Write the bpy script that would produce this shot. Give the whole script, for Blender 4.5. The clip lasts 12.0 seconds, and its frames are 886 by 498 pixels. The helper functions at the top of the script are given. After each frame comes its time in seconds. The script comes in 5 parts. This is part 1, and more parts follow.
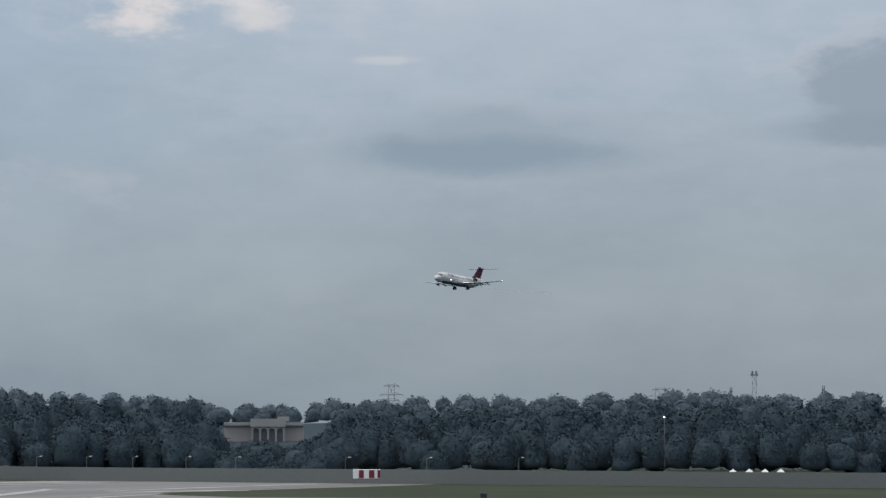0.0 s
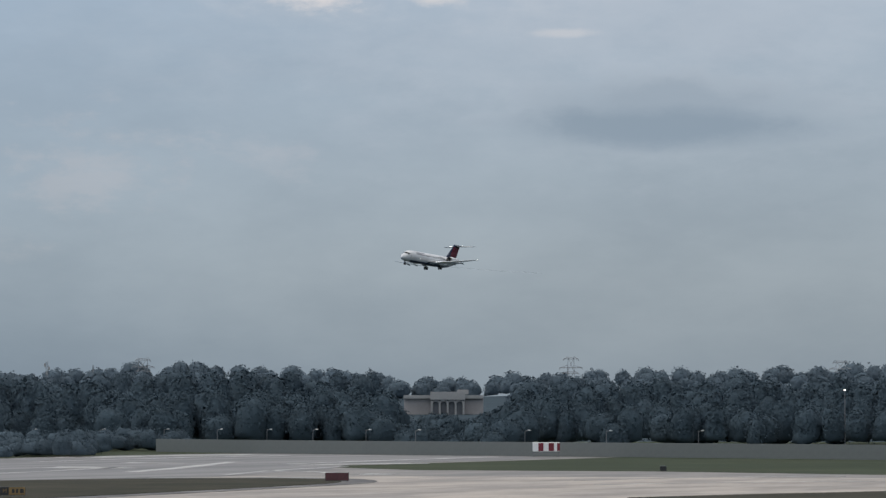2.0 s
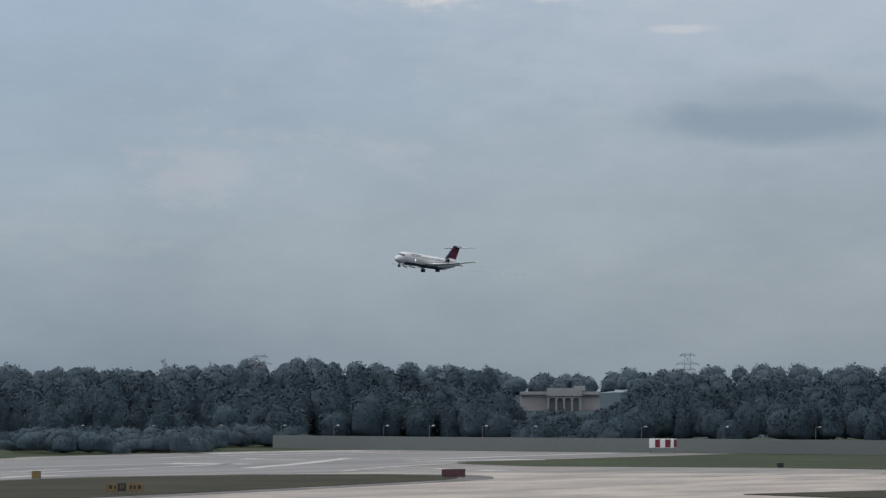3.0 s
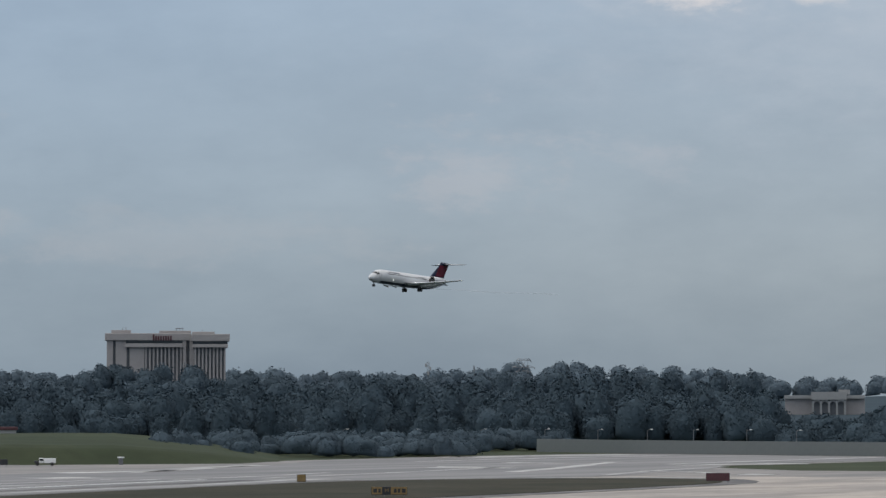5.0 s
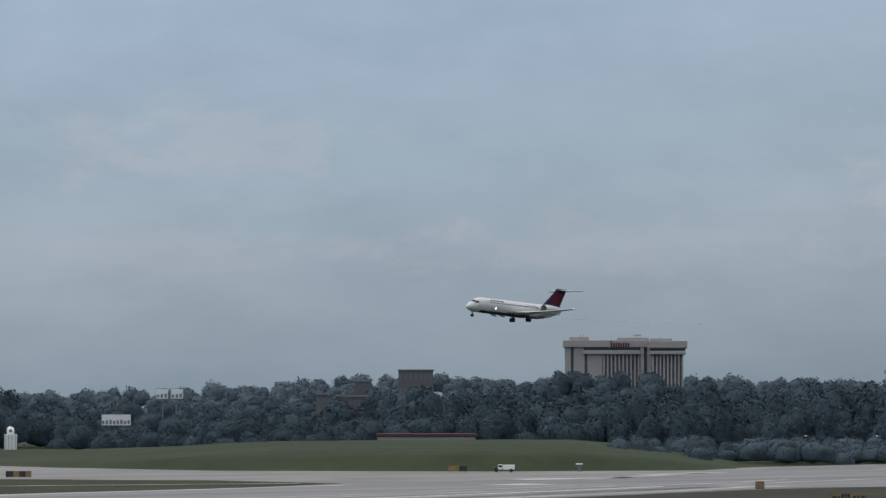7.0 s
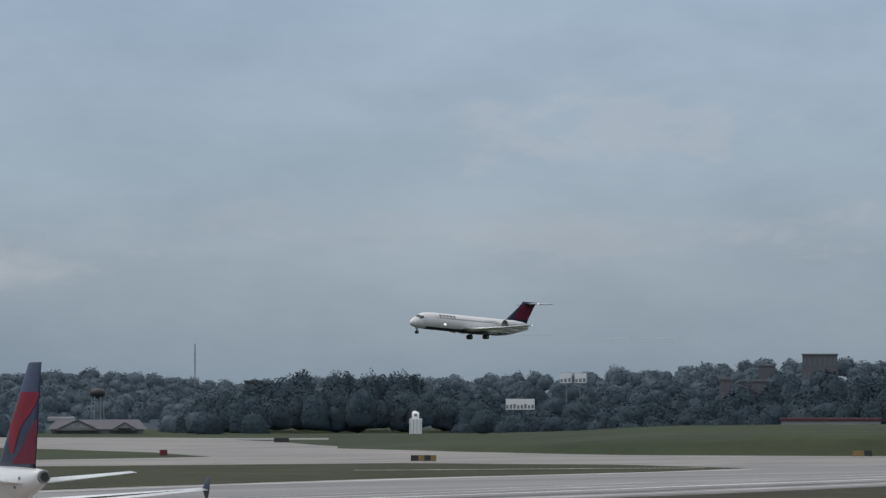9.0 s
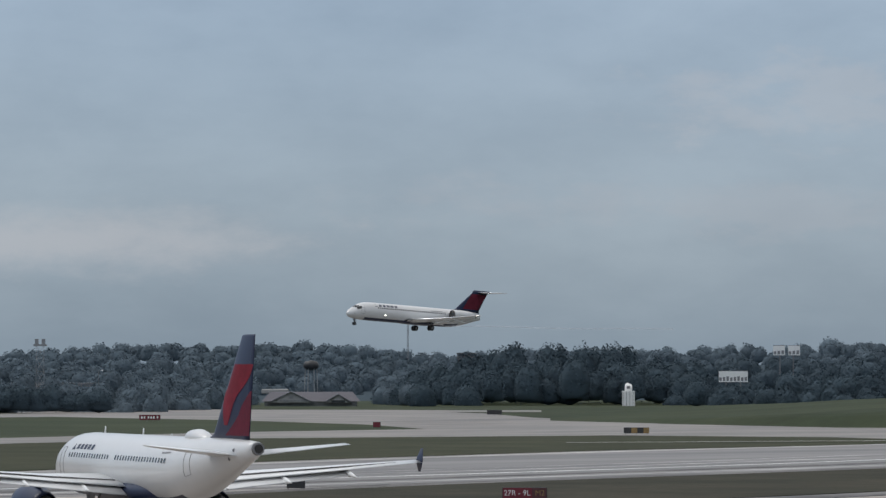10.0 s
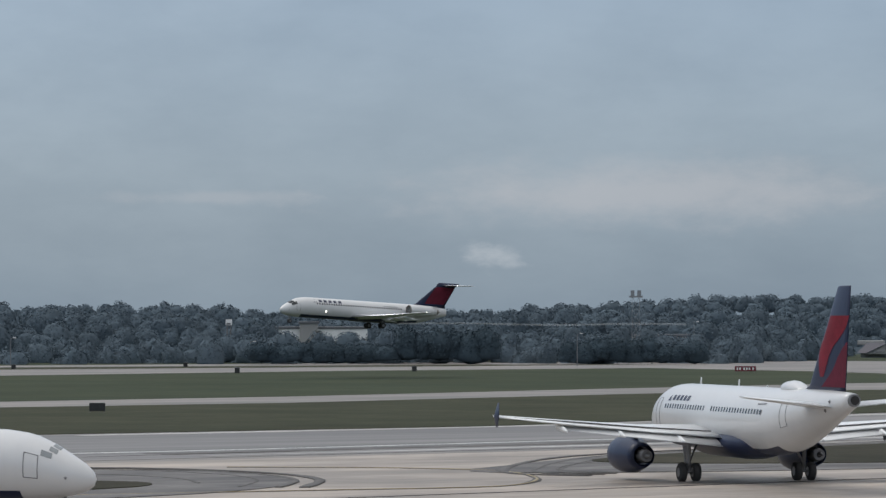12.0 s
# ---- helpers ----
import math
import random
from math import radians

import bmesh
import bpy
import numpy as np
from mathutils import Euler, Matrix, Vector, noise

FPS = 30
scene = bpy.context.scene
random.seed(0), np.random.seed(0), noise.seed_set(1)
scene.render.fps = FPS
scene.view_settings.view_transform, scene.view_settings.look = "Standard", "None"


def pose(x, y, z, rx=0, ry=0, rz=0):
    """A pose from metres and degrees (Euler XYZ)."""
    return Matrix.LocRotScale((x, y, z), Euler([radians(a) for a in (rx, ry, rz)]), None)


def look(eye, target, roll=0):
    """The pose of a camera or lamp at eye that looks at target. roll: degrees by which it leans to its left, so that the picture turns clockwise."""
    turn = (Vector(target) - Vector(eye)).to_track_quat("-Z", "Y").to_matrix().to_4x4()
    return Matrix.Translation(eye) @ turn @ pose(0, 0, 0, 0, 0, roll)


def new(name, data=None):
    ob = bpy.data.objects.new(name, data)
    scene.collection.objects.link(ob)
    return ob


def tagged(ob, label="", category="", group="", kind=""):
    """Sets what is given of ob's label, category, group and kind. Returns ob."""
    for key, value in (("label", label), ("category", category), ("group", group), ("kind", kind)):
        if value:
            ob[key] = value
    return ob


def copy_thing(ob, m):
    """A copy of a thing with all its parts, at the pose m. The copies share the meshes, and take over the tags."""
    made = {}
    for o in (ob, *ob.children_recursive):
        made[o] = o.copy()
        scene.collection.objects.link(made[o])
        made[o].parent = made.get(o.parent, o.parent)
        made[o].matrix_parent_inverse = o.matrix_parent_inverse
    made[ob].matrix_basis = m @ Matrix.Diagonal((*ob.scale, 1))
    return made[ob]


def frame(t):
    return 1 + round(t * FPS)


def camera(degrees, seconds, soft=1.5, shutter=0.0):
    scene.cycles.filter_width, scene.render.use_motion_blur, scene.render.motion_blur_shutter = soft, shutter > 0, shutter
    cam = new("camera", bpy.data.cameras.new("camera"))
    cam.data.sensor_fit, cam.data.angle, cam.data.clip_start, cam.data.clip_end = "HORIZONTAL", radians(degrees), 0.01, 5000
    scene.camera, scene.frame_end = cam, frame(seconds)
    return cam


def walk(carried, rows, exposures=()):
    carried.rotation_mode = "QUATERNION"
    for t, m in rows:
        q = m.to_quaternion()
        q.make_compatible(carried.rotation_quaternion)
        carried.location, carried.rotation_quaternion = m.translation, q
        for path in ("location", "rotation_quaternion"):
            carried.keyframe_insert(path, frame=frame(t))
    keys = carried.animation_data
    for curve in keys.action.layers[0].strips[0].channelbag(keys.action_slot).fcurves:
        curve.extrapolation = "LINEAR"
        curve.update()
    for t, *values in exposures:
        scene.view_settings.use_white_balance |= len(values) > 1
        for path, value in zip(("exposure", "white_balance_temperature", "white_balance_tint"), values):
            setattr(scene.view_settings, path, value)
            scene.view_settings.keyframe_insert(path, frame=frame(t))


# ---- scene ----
# ---- camera ----
EYE = Vector((0, 0, 10.3))          # upper floor of the concourse, metres above the apron


def aim(bearing, rise, lean):
    b, r = radians(bearing), radians(rise)
    way = Vector((math.sin(b) * math.cos(r), math.cos(b) * math.cos(r), math.sin(r)))
    return look(EYE, EYE + way * 100, lean)


cam = camera(12.5, 12.0, soft=1.4)
walk(cam, [(t, aim(b, r, l)) for t, b, r, l in (
    (0.0, 64.53, 2.58, 0), (0.5, 63.88, 2.69, 0), (1.0, 63.27, 2.56, 0), (1.5, 62.66, 2.341, 0),
    (2.0, 61.99, 2.198, 0), (2.5, 61.224, 2.15, 0), (3.0, 60.342, 2.146, 0), (4.8, 57.064, 2.195, 0),
    (5.0, 56.61, 2.2, 0), (5.5, 55.267, 2.2, 0), (6.0, 53.621, 2.236, 0), (6.5, 51.816, 2.243, 0),
    (7.0, 50.135, 2.295, 0), (7.2, 49.473, 2.322, 0), (8.8, 44.981, 2.142, 0), (9.0, 44.428, 2.074, 0),
    (9.5, 42.973, 1.865, 0), (10.0, 41.417, 1.682, 0), (10.5, 39.66, 1.494, 0), (11.0, 37.678, 1.303, 0),
    (11.5, 35.427, 1.124, 0), (12.0, 33.0, 0.993, 0))])

# ---- world and sun ----
SUN_RISE, SUN_TURN = radians(55), radians(318)


def build_world():
    w = bpy.data.worlds.new("sky")
    scene.world = w
    w.use_nodes = True
    nt = w.node_tree
    nt.nodes.clear()
    n, ln = nt.nodes.new, nt.links.new

    def math_node(op, a, b=None, clamp=False):
        m = n("ShaderNodeMath")
        m.operation, m.use_clamp = op, clamp
        for k, v in enumerate((a, b)):
            if v is None:
                continue
            if isinstance(v, (int, float)):
                m.inputs[k].default_value = v
            else:
                ln(v, m.inputs[k])
        return m.outputs[0]

    def mix(fac, a, b, mode="MIX"):
        m = n("ShaderNodeMix")
        m.data_type, m.blend_type = "RGBA", mode
        for k, v in ((0, fac), (6, a), (7, b)):
            if isinstance(v, (int, float)):
                m.inputs[k].default_value = v
            elif isinstance(v, tuple):
                m.inputs[k].default_value = (*v, 1)
            else:
                ln(v, m.inputs[k])
        return m.outputs[2]

    out, bg, tc, sep = n("ShaderNodeOutputWorld"), n("ShaderNodeBackground"), n("ShaderNodeTexCoord"), n("ShaderNodeSeparateXYZ")
    ln(tc.outputs["Generated"], sep.inputs[0])
    x, y, z = sep.outputs
    turn = math_node("MULTIPLY", math_node("ARCTAN2", x, y), 180 / math.pi)      # bearing in degrees
    rise = math_node("MULTIPLY", math_node("ARCSINE", z), 180 / math.pi)         # elevation in degrees

    # clear air behind the clouds
    sky = n("ShaderNodeTexSky")
    sky.sky_type, sky.sun_disc = "NISHITA", False
    sky.sun_elevation, sky.sun_rotation = SUN_RISE, SUN_TURN
    air = mix(1.0, sky.outputs[0], (0.09, 0.09, 0.09), "MULTIPLY")

    # overcast deck: darker and greyer low down, brighter high up
    ramp = n("ShaderNodeValToRGB")
    ln(math_node("DIVIDE", rise, 90.0, True), ramp.inputs[0])
    stops = ((0.0, (0.205, 0.272, 0.345)), (0.022, (0.275, 0.347, 0.425)), (0.06, (0.315, 0.405, 0.52)), (0.11, (0.38, 0.495, 0.65)),
             (0.35, (0.80, 0.84, 0.89)), (1.0, (1.12, 1.14, 1.17)))
    while len(ramp.color_ramp.elements) < len(stops):
        ramp.color_ramp.elements.new(0.5)
    for e, (pos, col) in zip(ramp.color_ramp.elements, stops):
        e.position, e.color = pos, (*col, 1)
    deck = mix(0.88, air, ramp.outputs[0])

    # a plane of bearing and elevation for cloud shapes
    flat = n("ShaderNodeCombineXYZ")
    ln(turn, flat.inputs[0]), ln(math_node("MULTIPLY", rise, 2.2), flat.inputs[1])

    def noise_tex(scale, detail, rough=0.55, off=(0, 0, 0)):
        mp = n("ShaderNodeMapping")
        mp.inputs["Location"].default_value = off
        ln(flat.outputs[0], mp.inputs[0])
        t = n("ShaderNodeTexNoise")
        t.inputs["Scale"].default_value, t.inputs["Detail"].default_value, t.inputs["Roughness"].default_value = scale, detail, rough
        ln(mp.outputs[0], t.inputs["Vector"])
        return t.outputs["Fac"]

    def span(v, lo, hi, to_lo=0.0, to_hi=1.0):
        r = n("ShaderNodeMapRange")
        r.interpolation_type = "SMOOTHSTEP"
        ln(v, r.inputs[0])
        for k, q in enumerate((lo, hi, to_lo, to_hi)):
            r.inputs[k + 1].default_value = q
        return r.outputs[0]

    broad = noise_tex(0.11, 4, 0.5, (3, 1, 0))
    soft = noise_tex(0.33, 7, 0.6, (9, 4, 0))
    fine = noise_tex(0.9, 8, 0.62, (2, 7, 0))
    deck = mix(1.0, deck, mix(span(broad, 0.3, 0.7), (0.94, 0.95, 0.96), (1.06, 1.05, 1.04)), "MULTIPLY")
    deck = mix(1.0, deck, mix(span(soft, 0.25, 0.75), (0.93, 0.935, 0.94), (1.07, 1.06, 1.05)), "MULTIPLY")

    # warmer, hazier deck towards the west
    deck = mix(1.0, deck, mix(span(turn, 48, 68), (1.0, 1.0, 1.0), (1.07, 1.015, 0.965)), "MULTIPLY")

    def cloud(col, bearing, elev, wide, high, edge, amount, colour, rag=1.0, base=None):
        """One soft cloud: an ellipse in bearing and elevation whose rim is broken up by noise."""
        wob = math_node("MULTIPLY", math_node("SUBTRACT", fine, 0.5), rag * 4.0)
        wob2 = math_node("MULTIPLY", math_node("SUBTRACT", soft, 0.5), rag * 2.6)
        dx = math_node("DIVIDE", math_node("SUBTRACT", turn, bearing), wide)
        dy = math_node("DIVIDE", math_node("SUBTRACT", rise, elev), high)
        d = math_node("SQRT", math_node("ADD", math_node("MULTIPLY", dx, dx), math_node("MULTIPLY", dy, dy)))
        d = math_node("ADD", math_node("ADD", d, wob), wob2)
        m = span(d, 1.0 - edge, 1.0 + edge, amount, 0.0)
        if base is not None:      # flat underside
            m = math_node("MULTIPLY", m, span(rise, base[0], base[1]))
        return mix(m, col, colour)

    for c in CLOUDS:
        deck = cloud(deck, *c)
    ln(deck, bg.inputs[0])
    bg.inputs[1].default_value = SKY_LEVEL
    ln(bg.outputs[0], out.inputs[0])


# bearing, elevation, half width, half height, softness, amount, colour, raggedness, underside
CLOUDS = (
    # bright breaks in the deck, high in the west: broad glow, then brighter torn cores
    (62.0, 6.75, 3.0, 0.75, 0.9, 0.45, (0.56, 0.57, 0.60), 0.7),
    (62.9, 6.85, 1.5, 0.38, 0.7, 0.85, (0.78, 0.72, 0.69), 1.0),
    (61.5, 6.45, 0.95, 0.30, 0.8, 0.85, (0.76, 0.70, 0.67), 1.1),
    (60.35, 6.02, 0.60, 0.26, 0.8, 0.85, (0.76, 0.69, 0.66), 1.1),
    (61.9, 5.80, 0.36, 0.17, 0.9, 0.75, (0.70, 0.65, 0.62), 1.1),
    (65.5, 6.52, 1.25, 0.13, 0.5, 0.85, (0.76, 0.72, 0.70), 0.5),
    (63.7, 5.25, 0.36, 0.05, 0.7, 0.55, (0.60, 0.58, 0.58), 0.5),
    # wide brighter stretch of the deck
    (65.0, 6.2, 5.0, 1.9, 0.95, 0.42, (0.52, 0.565, 0.63), 0.5),
    # grey cumulus: pale crown, then darker flat underside
    (65.5, 4.36, 1.15, 0.36, 0.5, 0.45, (0.42, 0.47, 0.53), 0.55),
    (65.3, 4.20, 1.40, 0.40, 0.6, 0.68, (0.27, 0.335, 0.405), 0.5),
    (65.2, 3.90, 1.85, 0.22, 0.6, 0.75, (0.235, 0.30, 0.37), 0.45),
    (70.9, 5.10, 1.55, 0.72, 0.22, 0.60, (0.44, 0.485, 0.545), 0.45),
    (71.2, 4.82, 1.55, 0.75, 0.3, 0.80, (0.25, 0.31, 0.38), 0.4),
    (70.6, 4.25, 1.5, 0.20, 0.6, 0.55, (0.25, 0.31, 0.38), 0.4),
    # faint pink wisps
    (57.1, 3.30, 0.75, 0.42, 0.8, 0.35, (0.47, 0.47, 0.50), 1.5),
    (59.6, 3.58, 0.45, 0.24, 0.9, 0.30, (0.46, 0.47, 0.51), 1.5),
    (47.0, 3.75, 1.6, 0.45, 0.8, 0.35, (0.44, 0.46, 0.50), 1.4),
    (45.5, 2.3, 3.2, 0.30, 0.8, 0.30, (0.40, 0.42, 0.46), 1.2),
    (52.5, 2.4, 2.2, 0.28, 0.8, 0.25, (0.42, 0.44, 0.47), 1.2),
    # long pale bank low in the east with one bright scrap
    (35.7, 1.80, 2.5, 0.36, 0.9, 0.62, (0.45, 0.465, 0.495), 0.6),
    (33.75, 0.90, 0.30, 0.15, 0.9, 0.6, (0.46, 0.50, 0.54), 1.4),
    (29.9, 1.72, 0.9, 0.07, 0.9, 0.45, (0.40, 0.43, 0.47), 1.0),
)
SKY_LEVEL = 1.06
build_world()

sun_lamp = bpy.data.lights.new("sun", "SUN")
sun_lamp.energy, sun_lamp.angle, sun_lamp.color = 1.15, radians(25), (1.0, 0.96, 0.91)
sun = new("sun", sun_lamp)
sun.matrix_world = look((0, 0, 100), Vector((0, 0, 100)) - 50 * Vector((
    math.sin(SUN_TURN) * math.cos(SUN_RISE), math.cos(SUN_TURN) * math.cos(SUN_RISE), math.sin(SUN_RISE))))
scene.view_settings.exposure = 0.0


# ---- materials ----
def material(name, colour, rough=0.6, metal=0.0, spread=0.12, size=1.0, bump=0.0, bump_size=None, coat=0.0, second=None,
             mottle=(0.0, 1.0), emit=0.0, island=0.0, specular=0.5, grain=None):
    """Procedural surface: base colour varied at two scales, an optional second colour in patches, and relief."""
    m = bpy.data.materials.new(name)
    m.use_nodes = True
    nt = m.node_tree
    b = nt.nodes["Principled BSDF"]
    n, ln = nt.nodes.new, nt.links.new
    tc = n("ShaderNodeTexCoord")

    def tex(scale, detail=5, rough_=0.6):
        t = n("ShaderNodeTexNoise")
        t.inputs["Scale"].default_value, t.inputs["Detail"].default_value, t.inputs["Roughness"].default_value = scale, detail, rough_
        if grain:       # bands drawn out along one direction
            mp = n("ShaderNodeMapping")
            mp.inputs["Rotation"].default_value = (0, 0, radians(-grain[0]))
            mp.inputs["Scale"].default_value = (grain[1], grain[2], 1)
            ln(tc.outputs["Object"], mp.inputs[0])
            ln(mp.outputs[0], t.inputs["Vector"])
        else:
            ln(tc.outputs["Object"], t.inputs["Vector"])
        return t.outputs["Fac"]

    def mixc(fac, a, c, mode="MIX"):
        q = n("ShaderNodeMix")
        q.data_type, q.blend_type = "RGBA", mode
        for k, v in ((0, fac), (6, a), (7, c)):
            if isinstance(v, (int, float)):
                q.inputs[k].default_value = v
            elif isinstance(v, tuple):
                q.inputs[k].default_value = (*v, 1)
            else:
                ln(v, q.inputs[k])
        return q.outputs[2]

    def span(v, lo, hi, a, c):
        r = n("ShaderNodeMapRange")
        ln(v, r.inputs[0])
        for k, q in enumerate((lo, hi, a, c)):
            r.inputs[k + 1].default_value = q
        return r.outputs[0]

    col = colour
    if second:
        col = mixc(span(tex(mottle[1]), 0.5 - mottle[0], 0.5 + mottle[0], 0.0, 1.0), colour, second)
    if spread:
        g = span(tex(1.0 / size, 4), 0.25, 0.75, 1 - spread, 1 + spread)
        h = span(tex(7.0 / size, 3), 0.25, 0.75, 1 - spread * 0.7, 1 + spread * 0.7)
        mm = n("ShaderNodeMath")
        mm.operation = "MULTIPLY"
        ln(g, mm.inputs[0]), ln(h, mm.inputs[1])
        v = n("ShaderNodeCombineColor")
        for k in range(3):
            ln(mm.outputs[0], v.inputs[k])
        col = mixc(1.0, col, v.outputs[0], "MULTIPLY")
    if island:
        geo = n("ShaderNodeNewGeometry")
        r = span(geo.outputs["Random Per Island"], 0, 1, 1 - island, 1 + island)
        v = n("ShaderNodeCombineColor")
        for k in range(3):
            ln(r, v.inputs[k])
        col = mixc(1.0, col, v.outputs[0], "MULTIPLY")
    if isinstance(col, tuple):
        b.inputs["Base Color"].default_value = (*col, 1)
    else:
        ln(col, b.inputs["Base Color"])
    b.inputs["Roughness"].default_value, b.inputs["Metallic"].default_value = rough, metal
    b.inputs["Specular IOR Level"].default_value = specular
    b.inputs["Coat Weight"].default_value, b.inputs["Coat Roughness"].default_value = coat, 0.08
    if bump:
        bp = n("ShaderNodeBump")
        bp.inputs["Strength"].default_value, bp.inputs["Distance"].default_value = bump, 0.05
        ln(tex((bump_size or 9.0 / size)), bp.inputs["Height"])
        ln(bp.outputs[0], b.inputs["Normal"])
    if emit:
        b.inputs["Emission Color"].default_value, b.inputs["Emission Strength"].default_value = (*colour, 1), emit
    return m


M_GRASS = material("mown grass", (0.034, 0.045, 0.026), 0.9, spread=0.2, size=30, bump=0.4, bump_size=2.0, second=(0.046, 0.055, 0.031), mottle=(0.15, 0.02), specular=0.1)
M_GRASS_DRY = material("dry infield grass", (0.047, 0.043, 0.030), 0.9, spread=0.25, size=12, bump=0.4, bump_size=2.0, second=(0.031, 0.031, 0.021), mottle=(0.12, 0.06), specular=0.1)
M_GRASS_STRIP = material("yellowing mown grass", (0.047, 0.049, 0.029), 0.9, spread=0.25, size=14, bump=0.4, bump_size=2.0, second=(0.035, 0.039, 0.022), mottle=(0.12, 0.05), specular=0.1)
M_CONCRETE = material("taxiway concrete", (0.205, 0.186, 0.170), 0.62, spread=0.2, size=9, bump=0.1, second=(0.142, 0.131, 0.123), mottle=(0.08, 0.07), grain=(10, 0.35, 1.0))
M_APRON = material("warm apron concrete", (0.36, 0.31, 0.265), 0.62, spread=0.22, size=8, bump=0.1, second=(0.215, 0.190, 0.168), mottle=(0.09, 0.08), grain=(10, 0.4, 1.0))
M_RUNWAY = material("runway concrete", (0.185, 0.174, 0.168), 0.6, spread=0.2, size=7, bump=0.1, second=(0.112, 0.107, 0.105), mottle=(0.07, 0.11), grain=(12, 0.06, 1.0))
M_PALE = material("pale patchy concrete", (0.47, 0.455, 0.44), 0.6, spread=0.25, size=6, second=(0.26, 0.25, 0.24), mottle=(0.1, 0.2), grain=(12, 0.15, 1.0))
M_ASPHALT = material("shoulder asphalt", (0.070, 0.066, 0.066), 0.75, spread=0.35, size=4, bump=0.3, second=(0.135, 0.128, 0.122), mottle=(0.08, 0.16), grain=(10, 0.5, 1.0))
M_RUBBER = material("rubber and sealant marks", (0.085, 0.08, 0.077), 0.8, spread=0.4, size=4)
M_PAINT_Y = material("worn yellow paint", (0.30, 0.235, 0.12), 0.6, spread=0.3, size=3)
# The bright sheen on the waiting jet's panes is put into this grey.
M_PANE = material("grey glazing with painted sheen", (0.22, 0.24, 0.25), 0.15, spread=0.1)
M_PAINT_W = material("worn white paint", (0.72, 0.72, 0.70), 0.55, spread=0.2, size=5)
M_WALL = material("weathered steel fence", (0.125, 0.138, 0.135), 0.6, spread=0.08, size=6)
# Haze is mixed into the leaf colours: bluish throughout, palest on the far woods.
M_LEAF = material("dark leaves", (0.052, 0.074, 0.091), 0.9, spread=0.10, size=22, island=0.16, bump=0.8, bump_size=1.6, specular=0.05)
M_LEAF_MID = material("leaves with haze tint", (0.064, 0.088, 0.107), 0.9, spread=0.10, size=35, island=0.16, bump=0.8, bump_size=1.4, specular=0.05)
M_LEAF_FAR = material("distant leaves with haze tint", (0.092, 0.121, 0.145), 0.9, spread=0.10, size=60, island=0.16, bump=0.8, bump_size=1.2, specular=0.05)
M_WHITE = material("white aircraft paint", (0.575, 0.58, 0.585), 0.3, spread=0.03, size=5, coat=0.35)
M_NAVY = material("navy aircraft paint", (0.010, 0.018, 0.05), 0.42, spread=0.08, size=3, coat=0.08, specular=0.3)
M_RED = material("deep red aircraft paint", (0.155, 0.009, 0.020), 0.5, spread=0.25, size=2, specular=0.15)
M_DARKRED = material("dark red aircraft paint", (0.095, 0.009, 0.022), 0.5, spread=0.25, size=2, specular=0.15)
M_WINGGREY = material("wing grey paint", (0.72, 0.73, 0.735), 0.34, spread=0.06, size=3, coat=0.15)
M_SLAT = material("bare aluminium edge", (0.72, 0.73, 0.74), 0.22, metal=0.9, spread=0.05, size=3)
M_STEEL = material("dark steel", (0.18, 0.18, 0.185), 0.4, metal=0.7, spread=0.15, size=1)
M_NOZZLE = material("burnt nozzle metal", (0.25, 0.23, 0.21), 0.35, metal=0.9, spread=0.2, size=1)
M_TYRE = material("tyre rubber", (0.022, 0.022, 0.023), 0.8, spread=0.2, size=0.4)
M_GLASS = material("dark glazing", (0.02, 0.025, 0.03), 0.08, spread=0.0)
M_SEAM = material("dark seam", (0.20, 0.20, 0.21), 0.6, spread=0.1)
# Glow of the aircraft lights, and of the added glint dot beyond the fence.
M_LAMP_GLINT = material("lit aircraft lamp and glint", (1.0, 0.95, 0.86), 0.3, spread=0.0, emit=5.0)
M_HOTEL = material("pale precast concrete", (0.33, 0.305, 0.295), 0.75, spread=0.07, size=8)
# Dark grey for windows and roof edges; also paints shade in recesses.
M_HOTEL_DK = material("shaded window strips", (0.12, 0.125, 0.135), 0.5, spread=0.15, size=6)
M_SIGNRED = material("red sign face", (0.15, 0.014, 0.026), 0.5, spread=0.18, size=0.6)
M_SIGNYEL = material("yellow sign face", (0.24, 0.155, 0.055), 0.5, spread=0.25, size=0.6)
M_SIGNBLK = material("black sign housing", (0.025, 0.025, 0.027), 0.5, spread=0.2, size=0.6)
M_SIGNWHT = material("white sign face", (0.75, 0.75, 0.74), 0.5, spread=0.06, size=0.6)
M_RUST = material("rusty maroon panel", (0.085, 0.030, 0.034), 0.65, spread=0.3, size=0.8)
M_LATTICE = material("galvanised lattice", (0.24, 0.25, 0.26), 0.5, metal=0.4, spread=0.1, size=3)
M_ROOF = material("grey shingle roof", (0.085, 0.082, 0.096), 0.8, spread=0.1, size=3)
M_STUCCO = material("cream stucco", (0.29, 0.29, 0.285), 0.8, spread=0.06, size=5)
# Brick colour lifted towards grey, with some haze mixed in.
M_BRICK = material("brown brick", (0.115, 0.112, 0.118), 0.85, spread=0.1, size=6)


# ---- mesh helpers ----
def finish(bm, name, mats, smooth=False):
    me = bpy.data.meshes.new(name)
    bm.to_mesh(me)
    bm.free()
    for m in (mats if isinstance(mats, (list, tuple)) else [mats]):
        me.materials.append(m)
    if smooth:
        for p in me.polygons:
            p.use_smooth = True
    return me


